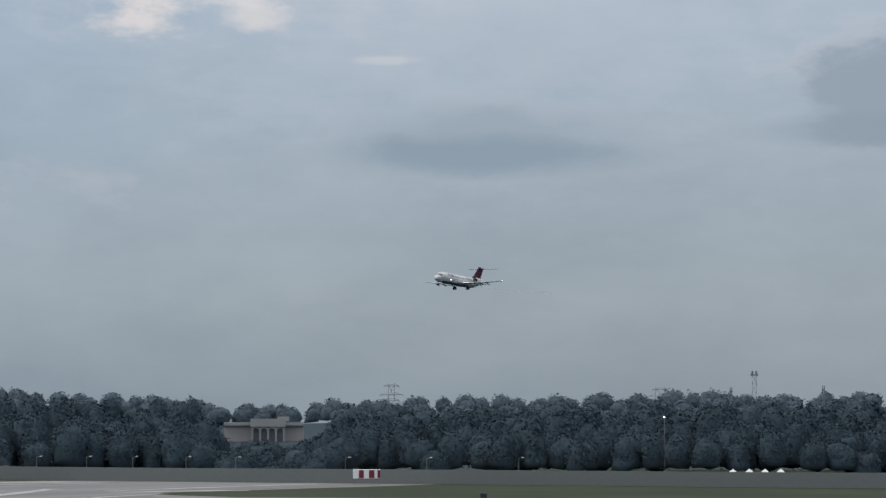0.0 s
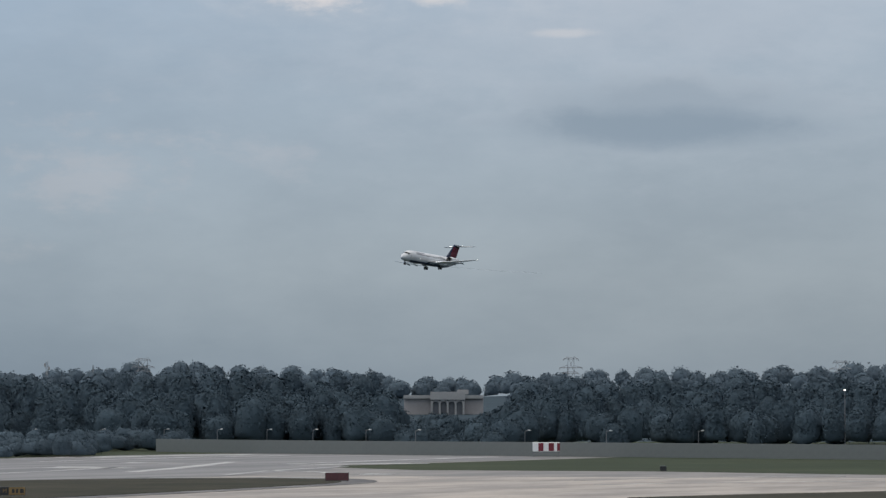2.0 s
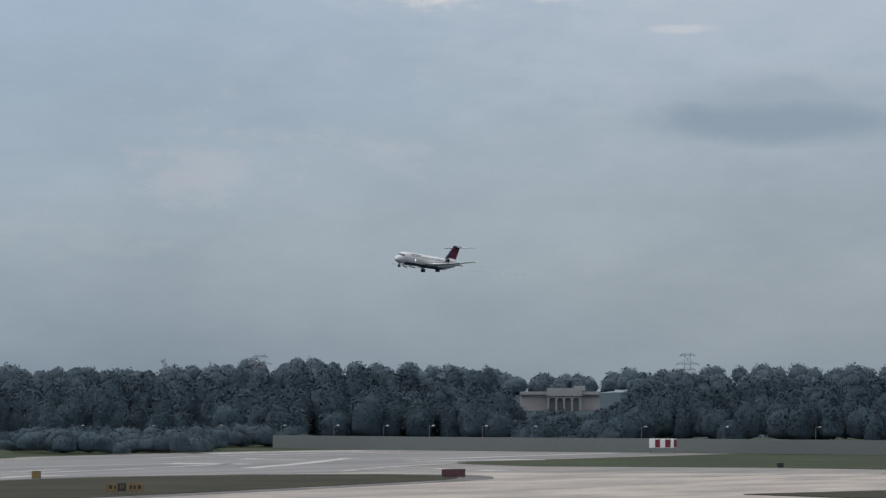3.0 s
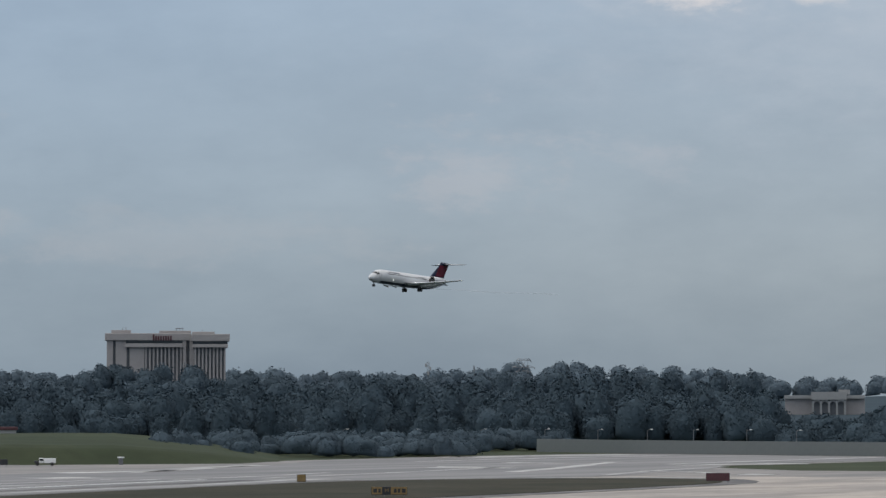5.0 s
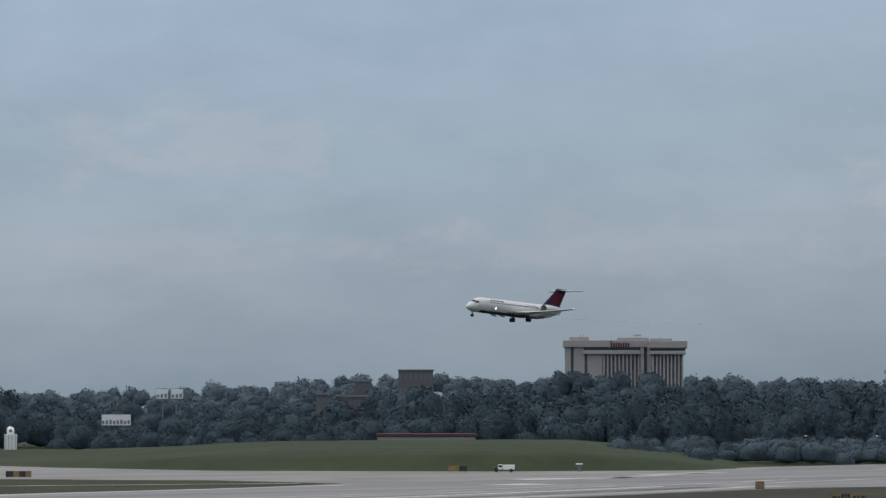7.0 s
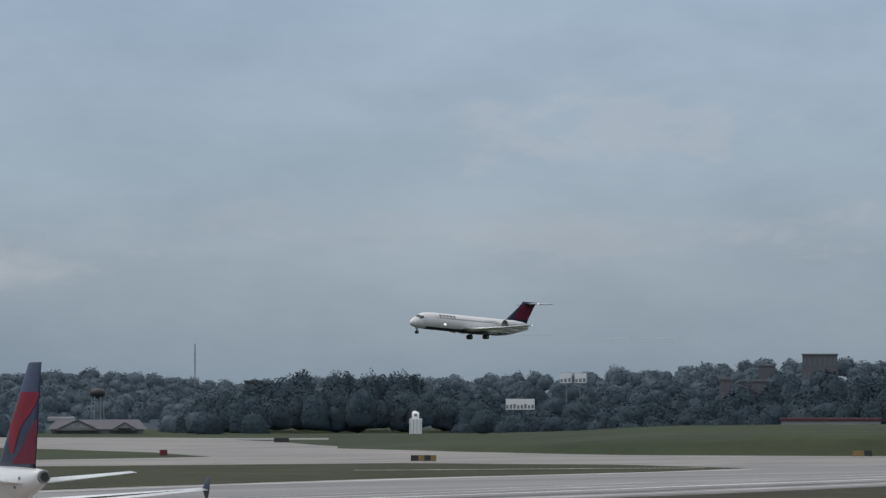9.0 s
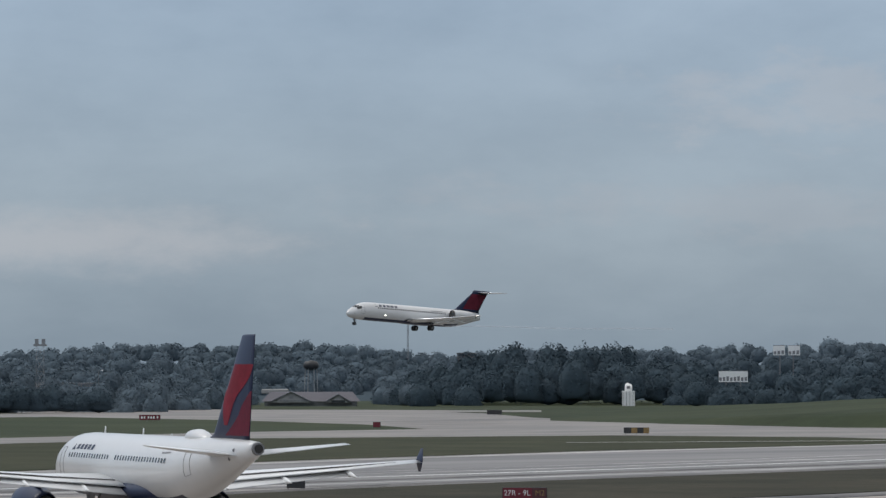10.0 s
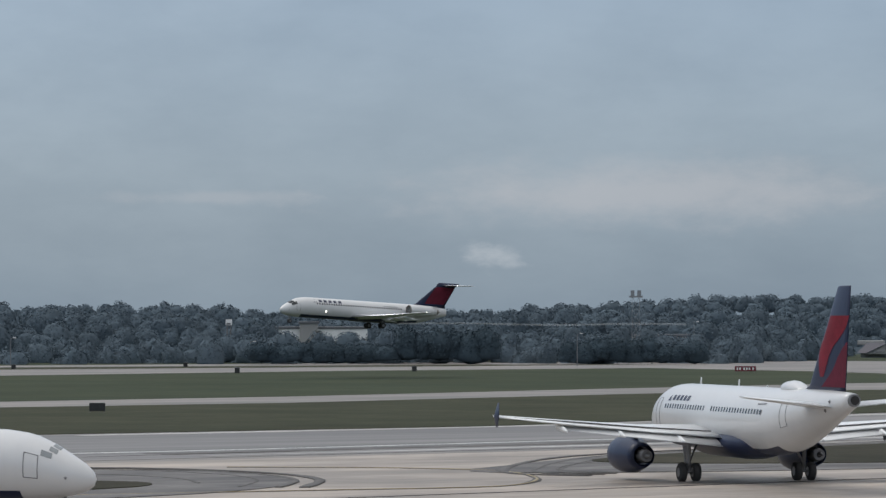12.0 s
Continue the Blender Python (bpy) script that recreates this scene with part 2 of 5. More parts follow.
def part(name, bm, mat, parent=None, label="", smooth=False, m=None):
    ob = new(name, finish(bm, name, mat, smooth))
    if parent is not None:
        ob.parent = parent
    if m is not None:
        ob.matrix_basis = m
    return tagged(ob, label)


def share(name, me, parent, m, label=""):
    ob = new(name, me)
    ob.parent, ob.matrix_basis = parent, m
    return tagged(ob, label)


def thing(name, m, label, category, group="", kind=""):
    ob = new(name)
    ob.empty_display_size = 0.5
    ob.matrix_basis = m
    return tagged(ob, label, category, group, kind)


def box(bm, x0, x1, y0, y1, z0, z1, bevel=0.0, mat=0):
    r = bmesh.ops.create_cube(bm, size=1.0, matrix=Matrix.LocRotScale(((x0 + x1) / 2, (y0 + y1) / 2, (z0 + z1) / 2), None, (x1 - x0, y1 - y0, z1 - z0)))
    faces = {f for v in r["verts"] for f in v.link_faces}
    for f in faces:
        f.material_index = mat
    if bevel:
        es = {e for v in r["verts"] for e in v.link_edges}
        bmesh.ops.bevel(bm, geom=list(es), offset=bevel, segments=2, affect="EDGES", profile=0.5)
    return bm


def boxes(*specs, bevel=0.0):
    bm = bmesh.new()
    for s in specs:
        box(bm, *s[:6], bevel=bevel, mat=s[6] if len(s) > 6 else 0)
    return bm


def rod(bm, a, b, r0, r1=None, seg=6, mat=0):
    """A tapered round bar from a to b."""
    a, b = Vector(a), Vector(b)
    r1 = r0 if r1 is None else r1
    d = b - a
    m = Matrix.Translation((a + b) / 2) @ d.to_track_quat("Z", "Y").to_matrix().to_4x4()
    r = bmesh.ops.create_cone(bm, cap_ends=True, segments=seg, radius1=r0, radius2=max(r1, 1e-4), depth=d.length, matrix=m)
    for f in {f for v in r["verts"] for f in v.link_faces}:
        f.material_index = mat
    return bm


def loft(rings, close=True, cap=True, mat=None):
    """A skin over rings of points, each ring the same count."""
    bm = bmesh.new()
    vs = [[bm.verts.new(p) for p in r] for r in rings]
    k = len(vs[0])
    for i in range(len(vs) - 1):
        for j in range(k if close else k - 1):
            q = (vs[i][j], vs[i][(j + 1) % k], vs[i + 1][(j + 1) % k], vs[i + 1][j])
            f = bm.faces.new(q)
            f.smooth = True
            if mat:
                f.material_index = mat(i, j)
    if cap and close:
        bm.faces.new(vs[0][::-1])
        bm.faces.new(vs[-1])
    bmesh.ops.recalc_face_normals(bm, faces=bm.faces)
    return bm


def tube_rings(rows, seg=28, y=0.0):
    """Rings round the x axis: rows of x, centre z, half width, half height."""
    return [[(x, y + w * math.sin(2 * math.pi * j / seg), zc + h * math.cos(2 * math.pi * j / seg)) for j in range(seg)] for x, zc, w, h in rows]


def smooth_rows(rows, step):
    """Rows resampled with a smooth curve through the given ones."""
    a = np.array(rows, float)[::-1]
    xs = np.arange(a[0, 0], a[-1, 0], step)
    keep = [x for x in xs if np.min(np.abs(a[:, 0] - x)) > step * 0.3]
    xs = np.sort(np.concatenate([keep, a[:, 0]]))
    out = []
    step_h = np.diff(a[:, 0])[:, None]
    sl = np.diff(a, axis=0) / step_h
    d = np.zeros_like(a)            # slopes that never overshoot
    d[0], d[-1] = sl[0], sl[-1]
    same = sl[:-1] * sl[1:] > 0
    d[1:-1] = np.where(same, 2 * sl[:-1] * sl[1:] / np.where(same, sl[:-1] + sl[1:], 1), 0)
    for x in xs:
        i = min(max(np.searchsorted(a[:, 0], x) - 1, 0), len(a) - 2)
        h = a[i + 1, 0] - a[i, 0]
        u = (x - a[i, 0]) / h
        p = (2 * u**3 - 3 * u**2 + 1) * a[i] + (u**3 - 2 * u**2 + u) * h * d[i] + (-2 * u**3 + 3 * u**2) * a[i + 1] + (u**3 - u**2) * h * d[i + 1]
        p[0] = x
        p[2:] = np.maximum(p[2:], 0.02)
        out.append(tuple(p))
    return out[::-1]


FOIL = [(0.0, 0.0), (0.02, 0.25), (0.08, 0.42), (0.2, 0.52), (0.4, 0.5), (0.65, 0.32), (0.85, 0.14), (1.0, 0.01),
        (0.85, -0.08), (0.6, -0.24), (0.35, -0.38), (0.15, -0.36), (0.04, -0.22)]


def blade(sections, upright=False, edge=False):
    """A wing or fin over sections: span, leading x, chord, height, thickness ratio, droop."""
    rings = []
    for s, lead, chord, z, thick, *droop in sections:
        ring = []
        for u, v in FOIL:
            px, pt = lead - u * chord, v * thick * chord
            ring.append((px, pt, z) if upright else (px, s, z + pt - u * chord * (droop[0] if droop else 0.0)))
        rings.append(ring)
    k = len(FOIL)
    pick = (lambda i, j: 1 if j in (0, 1, k - 1, k - 2) else 0) if edge else None
    return loft(rings, mat=pick)


def flat_poly(pts, z, mat, name, label="", kind="structure", deep=0.3, category="pavement"):
    """A slab with the given outline whose top lies at z."""
    bm = bmesh.new()
    top = [bm.verts.new((x, y, z)) for x, y in pts]
    low = [bm.verts.new((x, y, z - deep)) for x, y in pts]
    f = bm.faces.new(top)
    for i in range(len(pts)):
        bm.faces.new((top[i], low[i], low[(i + 1) % len(pts)], top[(i + 1) % len(pts)]))
    bmesh.ops.triangulate(bm, faces=[f])
    bmesh.ops.recalc_face_normals(bm, faces=bm.faces)
    return tagged(part(name, bm, mat), label, category, "", kind)


def rounded(pts, times=2):
    """Corner cutting of a closed outline."""
    for _ in range(times):
        out = []
        for i in range(len(pts)):
            a, b = Vector(pts[i]), Vector(pts[(i + 1) % len(pts)])
            out += [tuple(a * 0.75 + b * 0.25), tuple(a * 0.25 + b * 0.75)]
        pts = out
    return pts


def polar(bearing, dist, z=0.0):
    b = radians(bearing)
    return Vector((dist * math.sin(b), dist * math.cos(b), z))


def facing(bearing, dist, z=0.0, turn=0.0):
    """A pose at a bearing and distance whose local -y side looks back to the eye."""
    p = polar(bearing, dist, z)
    return pose(p.x, p.y, p.z, 0, 0, -bearing + turn)


# ---- ground ----
bm = bmesh.new()
bmesh.ops.create_grid(bm, x_segments=24, y_segments=24, size=4600)
tagged(part("ground", bm, M_GRASS), "green mown airfield grass reaching to the woods", "grass", "", "structure")

flat_poly([(-420, -40), (-420, 312), (60, 316), (167, 321), (216, 323), (293, 350), (344, 363), (400, 369), (432, 379), (440, 411), (427, 445), (365, 462),
           (323, 452), (254, 427), (213, 423), (-420, 405), (-420, 440), (228, 452), (274, 461), (349, 489), (409, 508), (447, 511), (475, 559), (495, 625),
           (500, 690), (420, 685), (332, 660), (-420, 640), (-420, 806), (404, 803), (600, 806), (641, 758), (648, 735), (666, 719), (641, 692), (623, 706), (608, 674), (567, 615), (550, 581), (538, 548), (522, 532), (515, 499), (510, 476), (517, 466), (534, 437), (550, 426), (568, 416), (600, 430), (668, 440), (723, 437), (755, 402), (735, 360), (717, 339), (631, 335), (579, 334),
           (556, 300), (562, 262), (548, 214), (520, 100), (500, -40)],
          0.03, M_CONCRETE, "pavement", "pale weathered concrete taxiways and apron")
flat_poly([(-420, 232), (-420, 308), (60, 313), (167, 317), (216, 320), (293, 346), (344, 359), (420, 371), (560, 402), (600, 424), (668, 434), (720, 430),
           (745, 400), (700, 344), (600, 338), (560, 318), (490, 298), (446, 313), (389, 300), (356, 294), (304, 281), (237, 271), (160, 262), (60, 250)],
          0.06, M_RUNWAY, "runway", "grey grooved concrete runway with worn patches", category="runway")
flat_poly([(-420, -40), (-420, 228), (60, 246), (160, 258), (237, 267), (304, 277), (356, 290), (389, 297), (446, 309), (500, 296), (530, 200), (500, -40)],
          0.045, M_APRON, "apron", "pale tan weathered concrete apron with worn patches")
ISLAND = [(164, 236), (176, 226), (209, 218), (290, 236), (385, 247), (438, 255), (463, 260), (484, 276), (477, 293), (446, 309), (389, 297), (356, 290), (304, 277), (237, 266), (203, 256), (176, 246)]
flat_poly(rounded([(146, 226), (162, 217), (209, 213), (290, 231), (385, 243), (440, 251), (470, 258), (491, 276), (484, 297), (446, 313), (389, 300), (300, 281), (235, 270), (180, 252), (162, 238)], 2),
          0.09, M_ASPHALT, "pavement_shoulder", "dark tar-streaked asphalt shoulder round the infield")
flat_poly(rounded(ISLAND, 2), 0.14, M_GRASS_DRY, "grass_island", "dry brown-green grass infield between taxiways", category="grass")
flat_poly(rounded([(-60, 255), (60, 250), (112, 250), (130, 245), (136, 235), (134, 222), (125, 211), (112, 204), (60, 196), (-60, 190)], 2),
          0.09, M_ASPHALT, "pavement_shoulder_2", "dark tar-streaked asphalt shoulder round the infield")
flat_poly(rounded([(-60, 240), (60, 236), (116, 230), (124, 222), (115, 213), (60, 206), (-60, 200)], 2), 0.14, M_GRASS_DRY, "grass_island_2",
          "dry brown-green grass infield between taxiways", category="grass")
flat_poly([(330, 60), (400, 190), (424, 184), (520, 150), (540, 60)], 0.14, M_GRASS_DRY, "grass_island_3", "dry brown-green grass infield between taxiways", category="grass")


def berm():
    """A raised grass plateau with a sloping near face."""
    foot = [(535, 575, 0.05), (522, 525, 0.3), (519, 471, 0.85), (536, 441, 1.0), (552, 432, 1.0), (568, 422, 0.5), (590, 424, 0.05)]
    rings = []
    for x, y, k in foot:
        o = Vector((x, y)).normalized()
        ring = []
        for out, z in ((0, 0.0), (1.5, 0.5), (7, 2.7), (11, 3.3), (60, 3.7), (170, 4.3), (230, 3.6), (280, 0.0)):
            p = Vector((x, y)) + o * out
            ring.append((p.x, p.y, z * k))
        rings.append(ring)
    bm = loft(rings, close=False, cap=False)
    bmesh.ops.subdivide_edges(bm, edges=bm.edges[:], cuts=3, use_grid_fill=True)
    for v in bm.verts:
        v.co.z += 0.5 * (noise.noise(v.co * 0.03)) * min(1, v.co.z / 2)
    return tagged(part("grass_bank", bm, M_GRASS, smooth=True), "raised green grass bank beside the taxiway", "bank", "", "structure")


berm()

flat_poly([(-420, 306), (60, 316), (167, 322), (216, 324), (293, 351), (344, 364), (400, 370), (431, 379), (438, 411), (425, 444), (365, 461), (323, 451), (254, 426), (213, 422), (-420, 404)],
          0.05, M_GRASS_STRIP, "grass_strip", "brown-green mown grass between runway and taxiway", category="grass")


flat_poly([(-420, 742), (-420, 772), (380, 772), (500, 762), (540, 745), (480, 738)], 0.05, M_GRASS_STRIP, "grass_strip_2", "thin strip of mown grass before the far road", category="grass")


def ribbon(pts, wide, z, mat, name, label, category="marking", times=2):
    """A thin painted or sealed line along a path, rounded at its bends."""
    for _ in range(times):
        out = [pts[0]]
        for a, b in zip(pts, pts[1:]):
            out += [(a[0] * 0.75 + b[0] * 0.25, a[1] * 0.75 + b[1] * 0.25), (a[0] * 0.25 + b[0] * 0.75, a[1] * 0.25 + b[1] * 0.75)]
        pts = out + [pts[-1]]
    rings = []
    for i, p in enumerate(pts):
        a, b = Vector(pts[max(i - 1, 0)]), Vector(pts[min(i + 1, len(pts) - 1)])
        d = (b - a).normalized()
        o = Vector((-d.y, d.x)) * wide / 2 * (0.75 + 0.5 * noise.noise((p[0] * 0.2, p[1] * 0.2, wide)))
        rings.append([(p[0] - o.x, p[1] - o.y, z), (p[0] + o.x, p[1] + o.y, z), (p[0] + o.x, p[1] + o.y, z - 0.05), (p[0] - o.x, p[1] - o.y, z - 0.05)])
    return tagged(part(name, loft(rings), mat), label, category, "", "structure")


def beside(pts, off):
    out = []
    for i, p in enumerate(pts):
        a, b = Vector(pts[max(i - 1, 0)]), Vector(pts[min(i + 1, len(pts) - 1)])
        d = (b - a).normalized()
        out.append((p[0] - d.y * off, p[1] + d.x * off))
    return out


FAR_EDGE = [(-300, 309), (60, 313), (167, 318), (216, 321), (293, 347), (344, 360), (420, 371)]
NEAR_EDGE = [(150, 262), (180, 266), (237, 274), (304, 284), (356, 297), (389, 303), (446, 317)]
ribbon(beside(FAR_EDGE[2:], -2.0), 2.6, 0.075, M_PALE, "runway_shoulder", "pale concrete runway edge strip")
ribbon(beside(NEAR_EDGE, 1.2), 2.2, 0.085, M_PALE, "runway_edge_line", "worn white runway edge line")
ribbon([(90, 272), (146, 274), (155, 274.3), (167, 276), (176, 277.5), (210, 283)], 0.7, 0.085, M_PAINT_W, "runway_edge_line_2", "worn white runway edge line")
ribbon(beside(NEAR_EDGE[2:], 14), 0.9, 0.08, M_PAINT_W, "runway_line", "worn white runway line")
ribbon(beside(NEAR_EDGE[2:], 21), 1.2, 0.08, M_PALE, "runway_line_2", "worn pale runway streak")
ribbon(beside(NEAR_EDGE[2:], 27), 0.8, 0.08, M_PALE, "runway_line_3", "worn pale runway streak")
ribbon(beside(NEAR_EDGE, 7), 5.0, 0.072, M_ASPHALT, "runway_track", "darker worn wheel track on the runway")
for k, (pts, w) in enumerate((([(520, 330), (560, 345), (620, 372)], 4.0), ([(455, 330), (500, 340), (560, 356)], 2.2), ([(480, 372), (520, 388), (545, 398)], 3.0), ([(600, 350), (660, 358), (700, 360)], 3.5),
                              ([(600, 402), (650, 410), (700, 408)], 3.0), ([(500, 302), (540, 318), (580, 327)], 1.8), ([(440, 334), (470, 340), (500, 350)], 1.2), ([(505, 285), (530, 300), (540, 318)], 3.0),
                              ([(490, 240), (520, 236), (535, 220)], 2.0), ([(465, 225), (490, 215), (505, 200)], 1.6), ([(380, 405), (410, 392), (428, 384)], 1.2),
                              ([(546, 362), (551, 359), (555, 357)], 25.4), ([(597, 379), (600, 377), (602, 376)], 17.8), ([(473, 295), (476, 292), (479, 288)], 16.6), ([(480, 286), (485, 282), (489, 279)], 19.8), ([(516, 286), (519, 287), (523, 288)], 5.7), ([(589, 340), (604, 338), (620, 335)], 11.6), ([(646, 428), (663, 427), (680, 427)], 11.9), ([(685, 427), (697, 423), (709, 420)], 13.1), ([(437, 355), (441, 354), (446, 353)], 10.1), ([(473, 379), (487, 379), (501, 380)], 8.5), ([(515, 390), (533, 395), (551, 400)], 5.9), ([(443, 319), (449, 319), (455, 319)], 9.6))):
    ribbon(pts, w, 0.082, M_PALE, "pale_streak_%d" % (k + 1), "pale streak on the pavement")
GUIDE = [(60, 214), (110, 209), (127.5, 207.0), (134, 205.6), (139, 206), (145.4, 212.5), (149.5, 219.6), (151.3, 224.3), (152.2, 229), (149, 236), (140, 243)]
ribbon(GUIDE, 0.7, 0.07, M_RUBBER, "guide_line_border", "black border of the taxi guide line")
ribbon(GUIDE, 0.22, 0.1, M_PAINT_Y, "guide_line", "worn yellow taxi guide line")
TAR_L = [(60, 252), (112, 252), (131.5, 248), (136, 241), (137, 232), (136.1, 226), (133.3, 219), (127, 211)]
ribbon(TAR_L, 1.0, 0.11, M_RUBBER, "tar_edge", "black tar edge of the asphalt shoulder")
ribbon(beside(TAR_L, -1.6), 0.7, 0.11, M_RUBBER, "tar_edge_2", "black tar streak on the asphalt shoulder")
ribbon(beside(TAR_L, -4), 0.25, 0.11, M_RUBBER, "tar_edge_3", "black tar streak on the asphalt shoulder")
ribbon([(122, 240), (127, 235.5), (127.4, 226.3), (124.5, 219.7)], 0.5, 0.11, M_RUBBER, "tar_streak", "black tar streak on the asphalt shoulder")
TAR_R = [(152, 216.5), (148.8, 222.5), (156.9, 233.2), (166.9, 244), (175, 250), (190, 256), (230, 268)]
ribbon(TAR_R, 0.9, 0.11, M_RUBBER, "tar_edge_4", "black tar edge of the asphalt shoulder")
ribbon(beside(TAR_R, -2.2), 0.5, 0.11, M_RUBBER, "tar_edge_5", "black tar streak on the asphalt shoulder")
ribbon(beside(TAR_R, -4), 0.25, 0.11, M_RUBBER, "tar_edge_6", "black tar streak on the asphalt shoulder")
ribbon([(172, 222), (160, 219), (153.8, 222.6), (159.5, 231.1), (168, 238)], 0.45, 0.11, M_RUBBER, "tar_streak_2", "black tar streak on the asphalt shoulder")
for k, y in enumerate((258, 194)):
    ribbon([(40, y - 6), (110, y + 2), (180 if y > 240 else 240, y + (16 if y > 240 else 18))], 0.16, 0.085, M_ASPHALT, "joint_line_%d" % (k + 1), "dark joint between concrete slabs")


# ---- woods ----
def ico(fine):
    b = bmesh.new()
    bmesh.ops.create_icosphere(b, subdivisions=fine, radius=1.0)
    b.verts.ensure_lookup_table()
    v = np.array([q.co[:] for q in b.verts])
    f = np.array([[q.index for q in p.verts] for p in b.faces])
    b.free()
    return v, f



def table(rows):
    a = np.array(rows, float)
    return lambda q: np.interp(q, a[:, 0], a[:, 1])


def woods(name, label, mat, trees, leaves, seed, size=(0.3, 0.5)):
    """Many tree crowns in one mesh: trees holds x, y, foot z, height, width.
    Each crown is an uneven dome, hanging straight to the ground, thatched with leaf sprays."""
    rng = np.random.default_rng(seed)
    pts, cores, tris = [], [], []
    ball_v, ball_f = ico(2)
    for tree, (x, y, z, h, w) in enumerate(trees):
        half = np.array([w * 0.5, w * 0.5, h * 0.5]) * np.array([1, 1, 0]) * rng.uniform(0.85, 1.1) + np.array([0, 0, h * 0.5])
        mid = np.array([x, y, z + h * 0.5])
        lumps = rng.normal(0, 1, (76, 3))            # swellings that make every crown different
        lumps /= np.linalg.norm(lumps, axis=1)[:, None]
        amount = np.concatenate([rng.uniform(0.03, 0.18, 6), rng.uniform(0.02, 0.20, 25), rng.uniform(0.0, 0.13, 45)])
        tight = np.concatenate([np.full(6, 4.0), np.full(25, 26.0), np.full(45, 90.0)])

        def crown(d, k):
            bulge = (np.exp((d @ lumps.T - 1) * tight) * amount).sum(1)
            q = d * ((0.76 + bulge) * k)[:, None]
            q[:, :2] /= np.where(d[:, 2] < 0, np.maximum(np.hypot(d[:, 0], d[:, 1]), 0.35), 1.0)[:, None]
            return mid + q * half

        cores.append(crown(ball_v, rng.uniform(0.84, 0.95, len(ball_v))))
        tris.append(ball_f + tree * len(ball_v))
        d = rng.normal(0, 1, (leaves, 3))
        d[:, 2] = np.abs(d[:, 2]) * 1.4 - 0.5
        d /= np.linalg.norm(d, axis=1)[:, None]
        p = crown(d, 0.86 + 0.23 * rng.random(leaves))
        p[:, 2] = np.maximum(p[:, 2], z + 0.1)
        face = d * np.array([1, 1, 0.8]) + rng.normal(0, 0.38, (leaves, 3))
        u = np.cross(rng.normal(0, 1, (leaves, 3)), face)
        u /= np.linalg.norm(u, axis=1)[:, None] + 1e-6
        v = np.cross(face, u)
        v /= np.linalg.norm(v, axis=1)[:, None] + 1e-6
        s = (rng.uniform(*size, leaves) * (h / 14) ** 0.4 * 0.85)[:, None]
        pts.append(np.stack([p - u * s, p - v * s * 0.6, p + u * s, p + v * s * 0.7], 1).reshape(-1, 3))
    cores, tris, pts = np.concatenate(cores), np.concatenate(tris), np.concatenate(pts)
    q = len(pts)
    nt, nc = len(tris), len(cores)
    me = bpy.data.meshes.new(name)
    me.vertices.add(nc + q), me.loops.add(nt * 3 + q), me.polygons.add(nt + q // 4)
    me.vertices.foreach_set("co", np.concatenate([cores, pts]).astype(np.float32).ravel())
    me.loops.foreach_set("vertex_index", np.concatenate([tris.ravel(), nc + np.arange(q)]).astype(np.int32))
    me.polygons.foreach_set("loop_start", np.concatenate([np.arange(nt) * 3, nt * 3 + np.arange(0, q, 4)]).astype(np.int32))
    me.polygons.foreach_set("use_smooth", np.concatenate([np.ones(nt, bool), np.zeros(q // 4, bool)]))
    me.update(calc_edges=True)
    me.materials.append(mat)
    return tagged(new(name, me), label, "trees", "", "stuff")


PX = 1.0 / 7158.0
FAR_TOP = table([(24, 20), (26.7, 20), (28, 25), (29.8, 24), (30.7, 12), (31.5, 9), (32.3, 15), (33.5, 17), (35.2, 26), (36.4, 34), (37.2, 44), (38, 38), (39, 48), (40.2, 35), (41.3, 24),
                 (42.5, 32), (45, 35), (46.2, 40), (47.7, 50), (48.6, 58), (50.2, 61), (52, 60), (54, 57), (55.4, 58), (57, 58), (58, 71), (59.6, 66), (60.4, 62), (61.2, 47), (62.8, 48),
                 (64.4, 60), (66, 55), (66.8, 64), (68.4, 66), (76, 65)])
MID_TOP = table([(24, 2), (27, 4), (29, 6), (30.5, -4), (32, -6), (34, 4), (36, 8), (38, 14), (40, 2), (42, 6), (44.5, 10), (47, 16), (49, 30), (51, 38), (51.6, 62), (53.1, 64), (53.3, 46), (55, 44), (57, 46), (59, 52), (61.0, 40),
                 (61.3, -30), (62.6, -34), (63.1, 24), (66, 38), (70, 42), (76, 40)])
NEAR_TOP = table([(24, -30), (27, -22), (28.5, -34), (30.4, -34), (30.6, -27), (31.9, -27), (32.4, -14), (33.5, -14), (34, -38), (34.9, -30), (35.7, -26), (36.6, -30), (38, -30), (38.5, -46), (40.4, -46), (40.8, -20), (41.6, 8),
                  (42.3, 30), (43.5, 35), (44.1, 24), (44.9, 8), (45.2, -36), (46.0, -38), (46.9, -18), (48.5, -4), (50, 14), (51, 20), (52, 28), (53, 33), (55, 37), (57, 38), (58.8, 42), (59.6, 47), (60.8, 40), (61.2, 20),
                  (61.35, -28), (62.55, -32), (63.0, 22), (64.4, 34), (66, 35), (66.8, 38), (68.4, 34), (76, 36)])
SKIP_NEAR = ((38.7, 40.4),)
REACH = table([(24, 0.95), (37, 0.96), (39, 1.06), (41, 1.12), (46, 1.14), (49, 1.04), (53, 1.0), (76, 1.0)])      # how far off the woods begin


